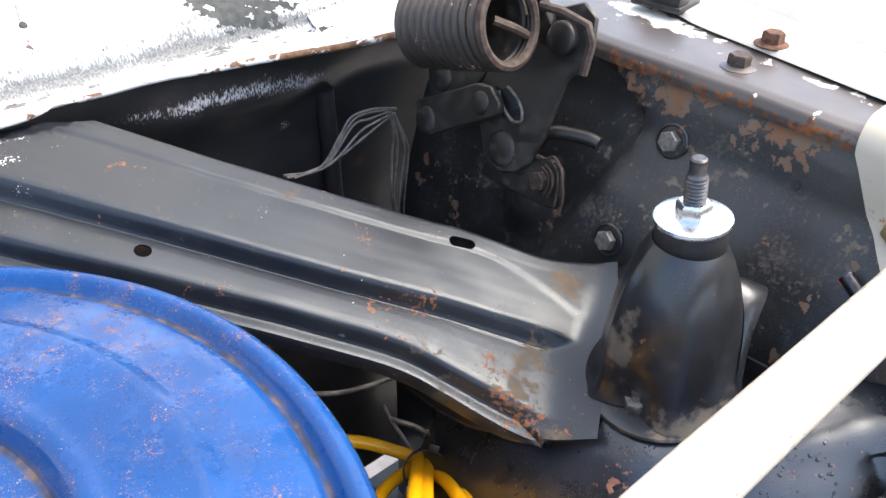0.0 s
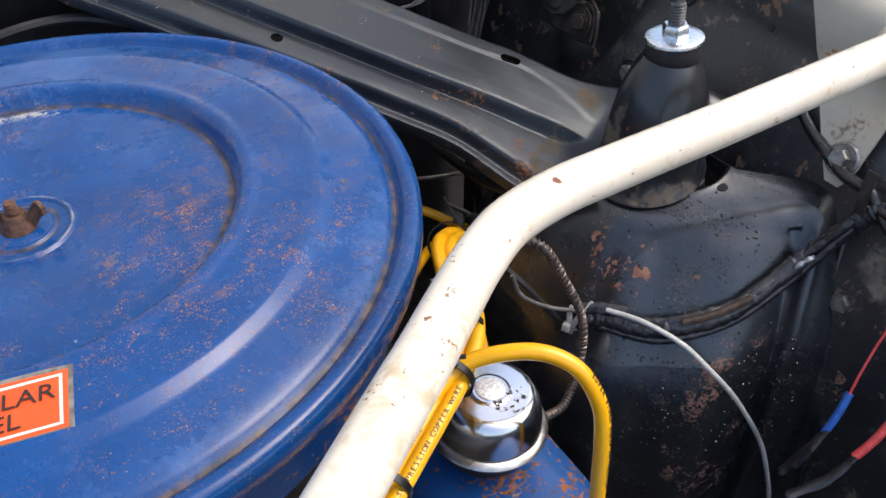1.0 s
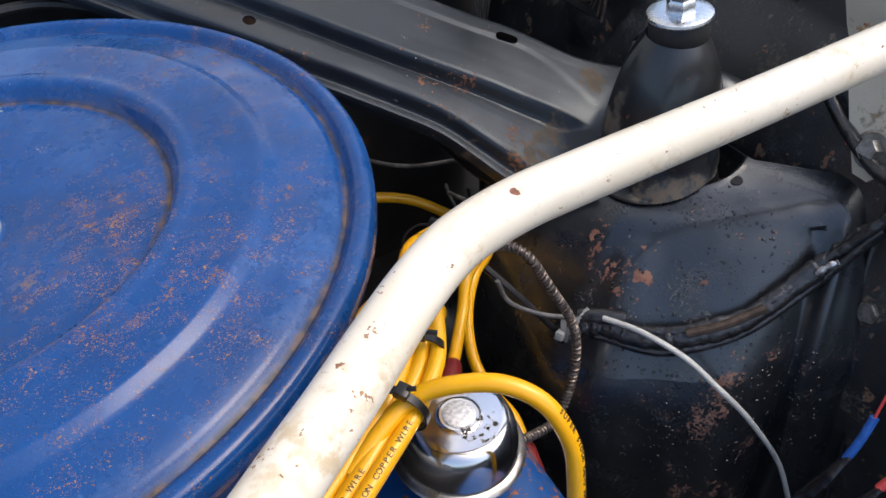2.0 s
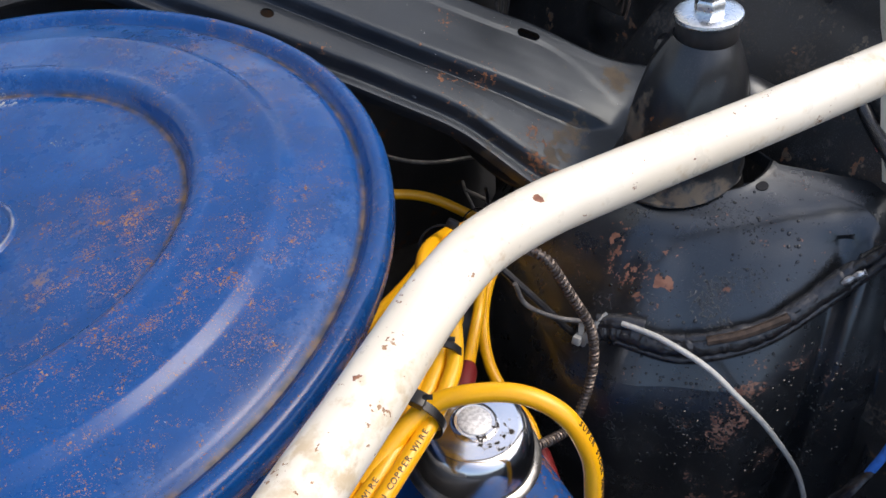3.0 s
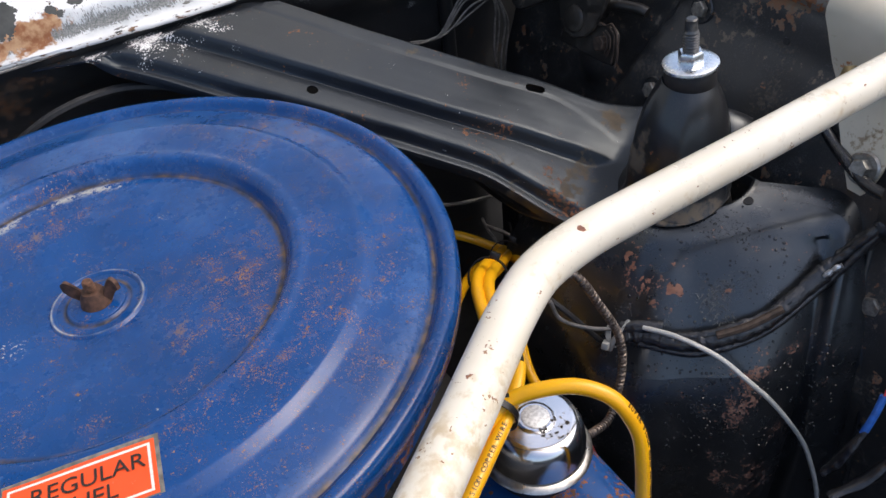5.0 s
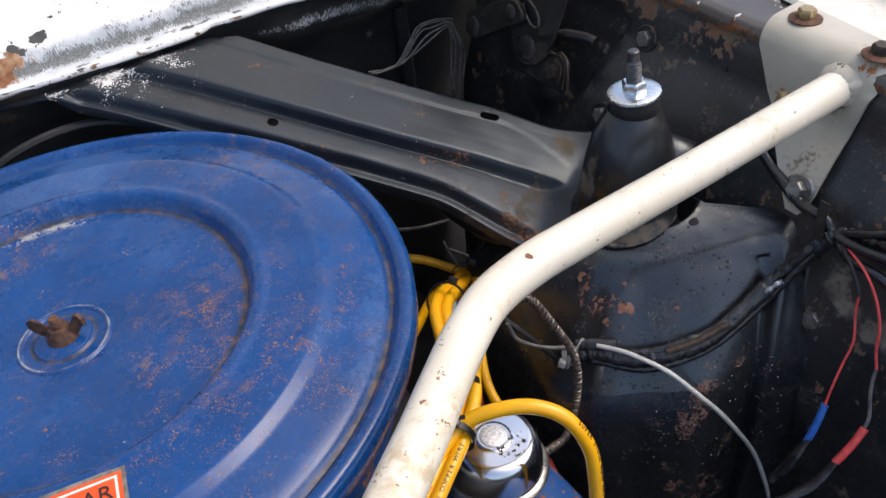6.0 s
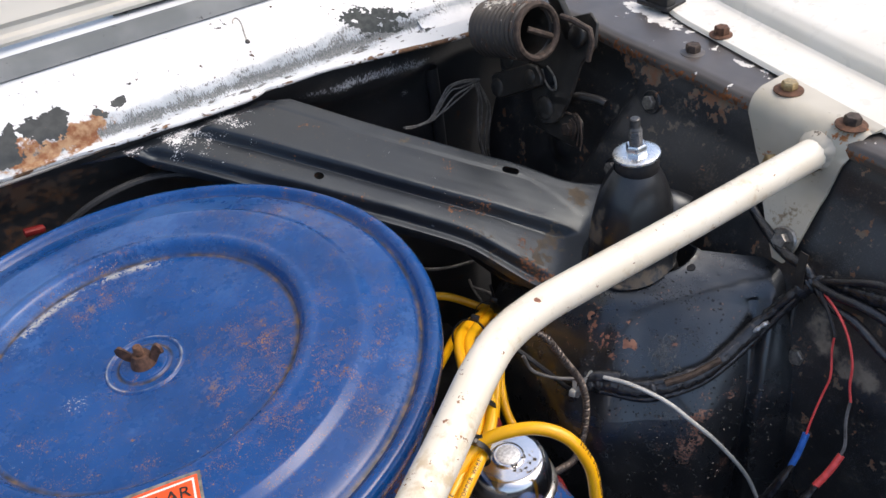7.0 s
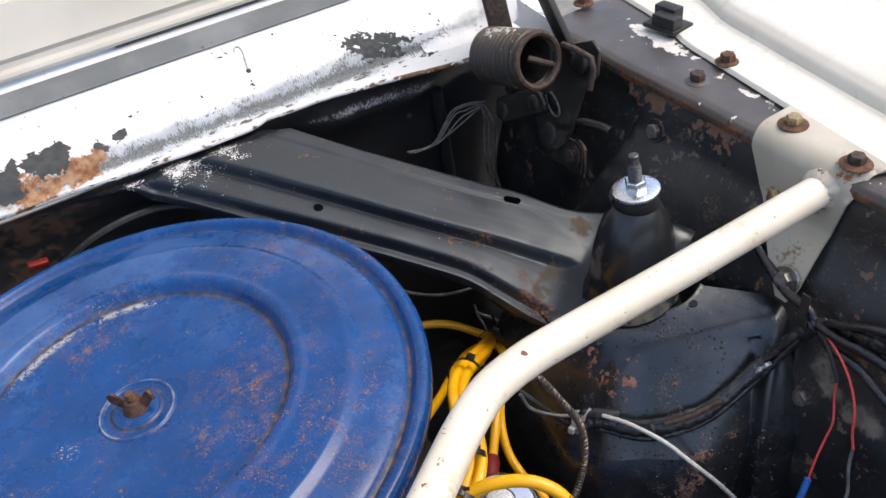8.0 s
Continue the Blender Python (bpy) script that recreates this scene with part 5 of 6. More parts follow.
for yy, zz in ((0.2655, 0.9545), (0.281, 0.880), (0.0150, 0.8200)):
    c = Vector((apron_x(zz) - 0.0005, yy, zz))
    t = thing("hex_bolt", c, "black painted hex bolt in the inner fender", "bolt", "inner fender bolts")
    part("washer", lathe([(0, 0.0), (0.0122, 0.0), (0.0124, 0.0018), (0.0114, 0.0026), (0.0102, 0.0014), (0, 0.0014)], c, (-1, 0, 0.27), 28), grimy_black if zz < 0.84 else black_apron, t)
    part("head", hex_head(c + Vector((-0.0026, 0, 0.0006)), (-1, 0, 0.27), 0.0078, 0.0055), dark_steel, t)
hole_c = Vector((apron_x(0.9595) - 0.0012, 0.1765, 0.9595))
# the hole's dark inside is only a black disc on the panel
part("drilled_hole_disc", lathe([(0, 0.0008), (0.0028, 0.0008), (0.003, 0.0)], hole_c, (-1, 0, 0.27), 14), rubber, inner_fender)
bumper = thing("rubber_bumper", Vector((0.525, 0.335, 1.019)) + RAIL, "black rubber hood bumper on the fender flange", "bumper")
RB = pose(0.529 + RAIL.x, 0.338 + RAIL.y, 1.019 + RAIL.z, 0, 0, 6)
part("body", block((-0.011, -0.018, 0.0), (0.004, 0.012, 0.016), 0.0018, None, RB), rubber, bumper)
part("step", block((0.002, -0.008, 0.0), (0.017, 0.020, 0.020), 0.002, None, RB), rubber, bumper)
part("foot", block((-0.013, -0.020, -0.001), (0.019, 0.022, 0.004), 0.001, None, RB), rubber, bumper)

# ---- hood hinge ----


def side_plate(yz, x, thick, bevel=0.0012):
    return plate([(x + 0.25 * (z - 0.95), y, z) for y, z in yz], (-1, 0, 0.25), thick, bevel)


hinge = part("hinge", side_plate([(0.318, 1.007), (0.322, 1.030), (0.335, 1.037), (0.375, 1.02), (0.405, 0.978), (0.409, 0.950), (0.400, 0.928), (0.3925, 0.914), (0.3840, 0.9070), (0.371, 0.9045), (0.356, 0.9105), (0.3465, 0.9210), (0.339, 0.9415), (0.335, 0.967), (0.333, 0.985)], 0.412, 0.004), grimy_black, hood, "grimy hinge with a large coil spring")
part("plate_lip", sweep([Vector((0.404, 0.350, 1.037)), Vector((0.408, 0.334, 1.036)), Vector((0.414, 0.317, 1.030)), Vector((0.412, 0.311, 1.020)), Vector((0.408, 0.312, 1.000))], 0.0032, 8), dark_rusty, hinge, "worn bright edge of the hinge plate")
part("lower_plate", side_plate([(0.3969, 0.8944), (0.394, 0.8898), (0.3316, 0.8920), (0.3185, 0.8940), (0.3165, 0.905), (0.3205, 0.9225), (0.3285, 0.9273), (0.3533, 0.9226), (0.39, 0.915)], 0.420, 0.004), grimy_black, hinge)
part("arm", side_plate([(0.4640, 0.9290), (0.4610, 0.9330), (0.4040, 0.9640), (0.3900, 0.9660), (0.3780, 0.9575), (0.3765, 0.9490), (0.4400, 0.9110), (0.4455, 0.9105), (0.4620, 0.9240)], 0.404, 0.007), grimy_black, hinge)
part("link", side_plate([(0.476, 0.975), (0.4695, 0.9565), (0.4605, 0.936), (0.440, 0.938), (0.415, 0.95), (0.40, 0.985), (0.43, 0.998), (0.465, 0.990)], 0.412, 0.005), grimy_black, hinge)
for yy, zz, r, dx in ((0.4492, 0.9225, 0.0112, -0.0062), (0.3958, 0.9533, 0.0090, -0.0062), (0.3733, 0.9238, 0.0135, 0.003), (0.343, 1.013, 0.012, 0.0), (0.4497, 0.9526, 0.0105, 0.004)):
    part("rivet", lathe([(0, 0.0024), (r * 0.80, 0.0024), (r * 0.90, 0.0018), (r * 0.98, 0.0008), (r, -0.0002), (r, -0.005)], (0.4035 + dx + 0.25 * (zz - 0.95), yy, zz), (-1, 0, 0.25), 28), grimy_black, hinge)
SLOT = [(0.389, 0.962), (0.384, 0.955), (0.3755, 0.9485), (0.3678, 0.946), (0.3615, 0.949), (0.3640, 0.957), (0.3720, 0.9635), (0.3816, 0.9675)]
part("slot_rim", sweep(spline([(0.4068 + 0.25 * (z - 0.95), y, z) for y, z in SLOT], 6), 0.0013, 8), dark_steel, hinge, "worn bright rim of the slot")
part("slot_floor", side_plate(SLOT, 0.4095, 0.0025, 0.0004), black_tower, hinge)
for pts, r in (([(0.3438, 0.9281), (0.3355, 0.9282), (0.3288, 0.9320), (0.3203, 0.9266), (0.316, 0.918), (0.3122, 0.9088), (0.3115, 0.897)], 0.0011), ([(0.3345, 0.9240), (0.3270, 0.9205), (0.3238, 0.9120), (0.3255, 0.9030)], 0.0010), ([(0.3370, 0.9215), (0.3300, 0.9185), (0.3272, 0.9110), (0.3290, 0.9045)], 0.0010), ([(0.3320, 0.9290), (0.3230, 0.9240), (0.3190, 0.9140), (0.3175, 0.9000)], 0.0010)):
    part("wire_curl", sweep(spline([(0.4125 + 0.25 * (z - 0.95), y, z) for y, z in pts], 6), r, 6), dark_rusty, hinge, "curled dusty wire round the bolt")
part("bolt", hex_head((0.4055, 0.3375, 0.910), (-1, 0, 0.25), 0.0078, 0.006), dark_rusty, hinge, "brown hinge bolt")
SP0, SP1 = Vector((0.371, 0.350, 1.0315)), Vector((0.3647, 0.4210, 1.0130))
sd = (SP1 - SP0).normalized()
sa = sd.cross(Vector((0, 0, 1))).normalized()
sb = sd.cross(sa)
turns, seg = 11, 26
coil = [SP0 + (SP1 - SP0) * (k / (turns * seg)) + (sa * math.cos(2 * math.pi * k / seg) + sb * math.sin(2 * math.pi * k / seg)) * 0.0268 for k in range(turns * seg + 1)]
spring = part("spring", sweep(coil, 0.0034, 8), worn("spring_steel", (0.034, 0.029, 0.025), (0.05, 0.042, 0.035), 0.5, [
    ((0.5, 0.48, 0.44), (0.35, 0.33, 0.3), 0.6, 220, 40, 0.8, 0.70, 0.74, 0.3, [(0.366, 0.40, 1.050, 0.04, 0.28)]), (DARK_RUST, (0.14, 0.06, 0.03), 0.9, 150, 40, 0.9, 0.60, 0.74, 0.3, [])]), hinge, "rusty coil spring with white paint traces")
part("spring_sleeve", lathe([(0.0232, 0.006), (0.0232, 0.073), (0, 0.073)], SP0, sd, 32), grimy_black, hinge)
part("spring_hook", sweep(spline([SP0 + sa * 0.02 + sb * 0.012, SP0 + sa * 0.006 + sb * 0.004 - sd * 0.002, SP0 - sa * 0.006 - sb * 0.004 + sd * 0.004], 6), 0.0032, 8), dark_rusty, hinge)
part("mouth_ring", lathe([(0.0265 + 0.0036 * math.cos(k * math.pi / 4), 0.0036 * math.sin(k * math.pi / 4)) for k in range(8)], SP0 - sd * 0.003, sd, 36, closed=True), dark_rusty, hinge)
part("back_pivot", lathe([(0, 0.012), (0.007, 0.012), (0.009, 0.008), (0.009, -0.01)], SP1 + sd * 0.004, sd, 16), dark_rusty, hinge)
part("upper_arm", block((-0.012, -0.005, 0.0), (0.012, 0.005, 0.17), 0.002, None, pose(0.384, 0.425, 1.022, -24, 0, -8)), dark_rusty, hinge, "rusty upper arm")
part("rear_arm", block((-0.004, -0.010, 0.0), (0.004, 0.010, 0.26), 0.002, None, pose(0.4255, 0.352, 1.0, -30, -8, 0)), grimy_black, hinge, "grimy black lifting arm")
part("paint_bracket", sheet(lambda u, v: (0.398 + 0.035 * u, 0.445 + 0.02 * v + 0.02 * u, 1.02 + 0.075 * v), 10, 10, 0.002), cowl_white, hinge, "bracket in flaking white paint")
part("pivot_tube", sweep(spline([(0.420, 0.3545, 0.9290), (0.421, 0.3500, 0.9370), (0.424, 0.3420, 0.9415), (0.427, 0.3333, 0.9425), (0.431, 0.318, 0.9435), (0.433, 0.3095, 0.9420)], 5), 0.0052, 12), grimy_black, hinge)
cowl_end = thing("cowl_end_plate", (0.40, 0.5, 1.0), "white cowl end plate in flaking paint", "panel", kind="structure")
part("panel", sheet(lambda u, v: (0.335 + 0.158 * u, 0.486 - 0.045 * u + 0.13 * v, 0.9835 + 0.62 * max(0.0, 0.13 * v - 0.014 - 0.045 * u) + 0.016 * u + 0.006 * u * wob(u * 7 + v * 4, 1)), 24, 24, 0.0015), cowl_white, cowl_end)
part("upstand", sheet(lambda u, v: (0.44 + 0.004 * wob(u * 4), 0.40 + 0.2 * u, 1.004 + 0.055 * v * (0.4 + 0.6 * u)), 14, 8, 0.0015), cowl_white, cowl_end)

# ---- wires on the firewall ----
STRANDS = [
    [(0.282, 0.891), (0.314, 0.887), (0.337, 0.908), (0.349, 0.921), (0.372, 0.921), (0.393, 0.916)],
    [(0.284, 0.889), (0.318, 0.886), (0.344, 0.911), (0.357, 0.919), (0.380, 0.917), (0.394, 0.915)],
    [(0.287, 0.888), (0.322, 0.885), (0.352, 0.911), (0.366, 0.914), (0.390, 0.914)],
    [(0.290, 0.887), (0.326, 0.886), (0.356, 0.905), (0.372, 0.910), (0.392, 0.911)],
    [(0.292, 0.886), (0.330, 0.887), (0.360, 0.900), (0.380, 0.906), (0.394, 0.909)],
    [(0.386, 0.914), (0.391, 0.895), (0.389, 0.870), (0.386, 0.841), (0.391, 0.812), (0.40, 0.78)],
    [(0.390, 0.912), (0.396, 0.885), (0.394, 0.860), (0.389, 0.835), (0.394, 0.810), (0.402, 0.78)],
    [(0.393, 0.911), (0.402, 0.880), (0.403, 0.862), (0.396, 0.837), (0.398, 0.81), (0.405, 0.78)],
    [(0.394, 0.910), (0.405, 0.880), (0.408, 0.862), (0.403, 0.835), (0.403, 0.806), (0.407, 0.78)]]
for k, pts in enumerate(STRANDS):
    t = thing("wire", (pts[0][0], 0.495, pts[0][1]), "thin dusty grey wire hanging on the black firewall", "wire", "firewall wires")
    part("insulation", sweep(spline([(x, 0.493 + 0.004 * wob(i * 0.9 + k * 3, 1, k), z) for i, (x, z) in enumerate(pts)], 7), 0.0011, 6), dim_wire, t)

# ---- engine ----
# plain dark volumes added to fill the bay and hide the ground below
engine = thing("engine_block", (-0.08, 0.15, 0.39), "plain dark engine block added to hide the ground", "engine")
part("block", block((-0.26, -0.40, 0.39), (0.10, 0.42, 0.70), 0.02), block_black, engine)
part("head", block((0.0, -0.38, 0.60), (0.14, 0.36, 0.735), 0.015), block_black, engine)
part("manifold", block((-0.20, -0.25, 0.70), (0.03, 0.38, 0.80), 0.02), block_black, engine)
part("carburettor", lathe([(0.06, 0.0), (0.07, 0.02), (0.065, 0.07), (0, 0.07)], (LC.x, LC.y, 0.797), (0, 0, 1), 32), block_black, engine)
part("distributor", lathe([(0, 0.08), (0.03, 0.078), (0.045, 0.05), (0.05, 0.0), (0.02, -0.01), (0.02, -0.08)], (0.12, 0.40, 0.70), (0, 0, 1), 32), block_black, engine)
valve = thing("valve_cover", (0.11, 0.0, 0.73), "blue valve cover with scraped paint and rust", "valve cover")


def valve_f(u, v):
    y = 0.135 - 0.50 * u
    a = math.pi * v
    ends = min(1.0, u * 26, (1 - u) * 26) ** 0.5
    x = 0.118 - 0.058 * math.cos(a) * abs(math.cos(a)) ** -0.35 if abs(math.cos(a)) > 1e-4 else 0.118
    z = 0.722 + 0.063 * ends * math.sin(a) ** 0.45
    return (x, y, z)


part("shell", sheet(valve_f, 50, 30, 0.0015), blue_engine, valve)
part("gasket_rim", block((0.052, -0.375, 0.728), (0.184, 0.145, 0.737), 0.002), blue_engine, valve)
CAP = Vector((0.121, 0.071, 0.843))
ca = Vector((0.05, 0.03, 1)).normalized()
cap = thing("oil_filler_cap", (0.121, 0.071, 0.805), "spotted chrome oil filler breather cap", "oil cap")
part("shell", lathe([(0.0, 0.0), (0.0115, 0.0), (0.0125, -0.0008), (0.0145, -0.0012), (0.024, -0.0008), (0.0275, -0.0014), (0.0305, -0.0045), (0.0330, -0.010), (0.0350, -0.019), (0.0355, -0.0265), (0.0358, -0.028)], CAP, ca, 64), chrome, cap)
part("emblem", lathe([(0, 0.0016), (0.0080, 0.0014), (0.0095, 0.0008), (0.0098, 0.0)], CAP, ca, 40), simple("worn_white_metal", (0.75, 0.75, 0.74), 0.5, 0.6, 0.25, 500), cap, "round worn emblem, plain")
part("rolled_lip", lathe([(0.0355, -0.0275), (0.0385, -0.0285), (0.0400, -0.0305), (0.0392, -0.0325), (0.0365, -0.033), (0.0, -0.033)], CAP, ca, 64), simple("dull_chrome", (0.5, 0.48, 0.44), 0.3, 1.0, 0.2, 200), cap)
part("neck", lathe([(0.03, -0.033), (0.03, -0.05), (0, -0.05)], CAP, ca, 32), block_black, cap)

# ---- ignition wires ----
def lettering_on(text, path, r, parent, size, start, side, material=ink):
    """Characters laid one by one along a wire."""
    s, i = 0.0, 1
    where = start
    fr = frames_of(path)
    lengths = [0.0]
    for a, b in zip(path, path[1:]):
        lengths.append(lengths[-1] + (b - a).length)
    for ch in text:
        if ch != " ":
            while i < len(path) - 1 and lengths[i] < where:
                i += 1
            t = fr[i][0]
            p = path[i - 1].lerp(path[i], (where - lengths[i - 1]) / max(1e-6, lengths[i] - lengths[i - 1]))
            n = Vector(side)
            n = (n - t * n.dot(t)).normalized()
            up = n.cross(t)
            m = Matrix((t, up, n)).transposed().to_4x4()
            m.translation = p + n * (r * 1.0)
            words(ch, size, m, material, parent, 0.00025, "lettering")
        where += size * 0.74


WR = 0.0046
BUNDLE = [(0.262, 0.296, 0.750), (0.225, 0.255, 0.790), (0.18, 0.203, 0.845), (0.142, 0.155, 0.885), (0.118, 0.108, 0.895), (0.104, 0.082, 0.892), (0.081, 0.062, 0.888), (0.055, 0.046, 0.884), (0.030, 0.031, 0.880), (-0.02, 0.0, 0.872), (-0.05, -0.03, 0.85)]
OFFS = [(0.002, 0.001), (0.0118, 0.0005), (-0.0075, 0.0035), (0.0075, -0.0082), (-0.0035, -0.0085)]
for k, (a, b) in enumerate(OFFS):
    t = thing("spark_plug_wire", (0.1, 0.08, 0.88), "yellow spark plug wire tied in a bundle", "wire", "spark plug wires")
    pts = []
    for i, q in enumerate(BUNDLE):
        w = 0.0016 * wob(i * 1.3 + k * 5, 1, k)
        pts.append(Vector(q) + Vector((0.62, -0.62, 0.2)) * (a + w) + Vector((0.3, 0.3, 0.8)) * (b + w))
    if k in (1, 3):
        pts = pts[4:]
        pts.insert(0, pts[0] + Vector((0.004, 0.006, -0.010)))
        pts.insert(0, pts[0] + Vector((-0.008, 0.0, -0.012)))
    path = spline(pts, 8)
    part("insulation", sweep(path, WR, 14), yellow, t)
    if k in (0, 1):
        lettering_on("SUPPRESSION COPPER WIRE", path[::-1], WR, t, 0.0042, 0.06 + 0.03 * k, (-0.35, -0.55, 0.75))
LOOP = [(0.045, 0.043, 0.882), (0.066, 0.053, 0.889), (0.088, 0.058, 0.897), (0.108, 0.048, 0.906), (0.127, 0.034, 0.9085), (0.141, 0.019, 0.900), (0.1485, 0.006, 0.878), (0.149, -0.001, 0.85), (0.1485, -0.006, 0.815), (0.15, -0.012, 0.76), (0.16, -0.02, 0.70)]
loop = thing("spark_plug_wire", (0.13, 0.03, 0.82), "yellow spark plug wire looping over the chrome cap", "wire", "spark plug wires")
lp = spline(LOOP, 10)
part("insulation", sweep(lp, 0.0049, 16), yellow, loop)
lettering_on("SUPER STOCK RADIO SUPPRESSION", lp, 0.0049, loop, 0.0040, 0.125, (0.36, -0.52, 0.56))
LONG = [[(0.262, 0.30, 0.748), (0.257, 0.265, 0.768), (0.240, 0.230, 0.782), (0.2147, 0.210, 0.784), (0.1971, 0.1907, 0.7675), (0.1865, 0.1649, 0.7513), (0.1855, 0.1397, 0.7413), (0.190, 0.1145, 0.7348), (0.1855, 0.0915, 0.7272)],
        [(0.255, 0.295, 0.745), (0.246, 0.260, 0.775), (0.228, 0.222, 0.795), (0.204, 0.2029, 0.7937), (0.1905, 0.186, 0.7809), (0.1708, 0.1623, 0.7751), (0.1586, 0.1473, 0.7755)],
        [(0.258, 0.30, 0.752), (0.22, 0.33, 0.772), (0.17, 0.345, 0.782), (0.10, 0.37, 0.775), (0.05, 0.42, 0.76)],
        [(0.255, 0.302, 0.745), (0.215, 0.29, 0.755), (0.16, 0.24, 0.78), (0.11, 0.20, 0.80), (0.06, 0.17, 0.80)]]
for k, pts in enumerate(LONG):
    t = thing("spark_plug_wire", pts[0], "yellow spark plug wire deep beside the engine", "wire", "spark plug wires")
    part("insulation", sweep(spline(pts, 8), WR, 12), yellow, t)
    if k < 2:
        q, d = Vector(pts[-1]), (Vector(pts[-1]) - Vector(pts[-2])).normalized()
        part("boot", sweep([q - d * 0.006, q, q + d * 0.012, q + d * 0.022], 0.0068, 14, None, lambda s: 0.8 + 0.3 * min(1, s * 3)), boot_red, t, "dark red rubber boot")


def tie(at, along, r, name_label, tail=None):
    """A cable tie: band, square head and cut tail."""
    d = Vector(along).normalized()
    t = thing("cable_tie", at, name_label, "cable tie", "cable ties")
    part("band", lathe([(r, -0.0022), (r + 0.0011, -0.0022), (r + 0.0011, 0.0022), (r, 0.0022)], at, d, 28, closed=True), nylon, t)
    up = Vector((-0.25, -0.45, 0.86))
    up = (up - d * up.dot(d)).normalized()
    m = Matrix((d, up.cross(d), up)).transposed().to_4x4()
    m.translation = Vector(at) + up * (r + 0.001)
    part("head", block((-0.0038, -0.0036, -0.001), (0.0038, 0.0036, 0.0044), 0.0006, None, m), nylon, t)
    if tail:
        e = Vector(tail)
        part("tail", sweep([m.translation + up * 0.001, m.translation + e * 0.5 + up * 0.002, m.translation + e], 0.0014, 6), nylon, t)
    return t


tie((0.081, 0.0615, 0.8895), (0.8, 0.6, 0.08), 0.0158, "black cable tie round the yellow wires", (0.006, -0.004, 0.004))
tie((0.1065, 0.086, 0.893), (0.5, 0.8, 0.1), 0.0135, "black cable tie round the yellow wires", (0.008, -0.006, 0.003))
tie((0.245, 0.277, 0.768), (0.6, 0.65, -0.6), 0.0150, "black cable tie round the yellow wires", (0.0, 0.004, 0.02))
tie((0.160, 0.180, 0.866), (0.6, 0.65, -0.6), 0.0145, "black cable tie round the yellow wires")
tie((0.020, 0.026, 0.879), (0.8, 0.6, 0.1), 0.0150, "black tape round the yellow wires")

# ---- cables in the bay ----
def cable(name, pts, r, material, label, group="", seg=10, n=8, category="cable"):
    t = thing(name, pts[len(pts) // 2], label, category, group)
    part("sheath", sweep(spline(pts, n), r, seg), material, t)
    return t


loom = thing("wiring_loom", (0.34, 0.08, 0.8), "black taped wiring loom across the shock tower", "wiring loom")
L1 = [(0.2446, 0.1221, 0.792), (0.251, 0.117, 0.7963), (0.2598, 0.1073, 0.7987), (0.275, 0.0855, 0.7991), (0.2965, 0.0666, 0.8071), (0.3279, 0.0526, 0.8192), (0.3711, 0.0465, 0.8439), (0.3963, 0.0396, 0.865), (0.409, 0.026, 0.893), (0.415, 0.012, 0.903), (0.413, -0.02, 0.913), (0.41, -0.06, 0.925), (0.41, -0.12, 0.93)]
part("trunk", sweep(spline(L1, 26), 0.0084, 16, None, lambda s: 0.84 + 0.16 * wob(s * 60, 1, 2) + 0.12 * wob(s * 190, 1, 5), 0.62), tape, loom)
L2 = [(0.2562, 0.1123, 0.8011), (0.2798, 0.0836, 0.8058), (0.304, 0.0653, 0.8154), (0.3366, 0.0519, 0.8275), (0.3785, 0.0453, 0.8525), (0.400, 0.031, 0.889)]
part("second_strand", sweep(spline(L2, 16), 0.0040, 10, None, lambda s: 0.85 + 0.3 * wob(s * 40, 1, 8), 0.7), tape, loom)
part("third_strand", sweep(spline([(0.2543, 0.1105, 0.7913), (0.276, 0.0797, 0.7922), (0.2969, 0.0626, 0.7997), (0.3299, 0.049, 0.8121), (0.3741, 0.0424, 0.838), (0.402, 0.030, 0.882)], 8), 0.0035, 10), tape, loom)
part("rusty_strand", sweep(spline([(0.2925, 0.0675, 0.8125), (0.3132, 0.0565, 0.8195), (0.3384, 0.0480, 0.8295)], 6), 0.0032, 8), dark_rusty, loom, "bare rusty patch of the loom")
# metallic sliver added on the loom where its black tape glints
part("painted_glint", sweep(spline([(0.3705, 0.0425, 0.849), (0.376, 0.0395, 0.8555), (0.380, 0.0365, 0.860)], 6), 0.0022, 8, None, lambda s: 0.6 + 0.5 * abs(math.sin(7 * s))), simple("glint_silver", (0.55, 0.55, 0.55), 0.3, 0.7, 0.5, 500, 0.6), loom, "pale silvery sliver standing in for the loom's glint")
for k, pts in enumerate([
        [(0.413, 0.026, 0.900), (0.412, 0.036, 0.908), (0.414, 0.055, 0.907), (0.42, 0.08, 0.913), (0.428, 0.10, 0.917), (0.435, 0.125, 0.93)],
        [(0.410, 0.020, 0.900), (0.407, 0.0, 0.903), (0.407, -0.03, 0.908), (0.407, -0.07, 0.905), (0.405, -0.14, 0.90)],
        [(0.410, 0.020, 0.898), (0.404, 0.002, 0.892), (0.402, -0.025, 0.893), (0.40, -0.06, 0.88), (0.40, -0.12, 0.86)],
        [(0.413, 0.022, 0.90), (0.411, 0.0, 0.915), (0.412, -0.03, 0.932), (0.413, -0.08, 0.945)]]):
    part("branch", sweep(spline(pts, 8), 0.0048 - 0.0004 * k, 10), tape, loom)
part("clip", sheet(lambda u, v: (0.408 - 0.004 * math.sin(math.pi * u), 0.031 + 0.008 * v - 0.006 * u, 0.925 - 0.05 * u), 10, 4, 0.0012), grimy_black, loom, "bent steel loom clip")
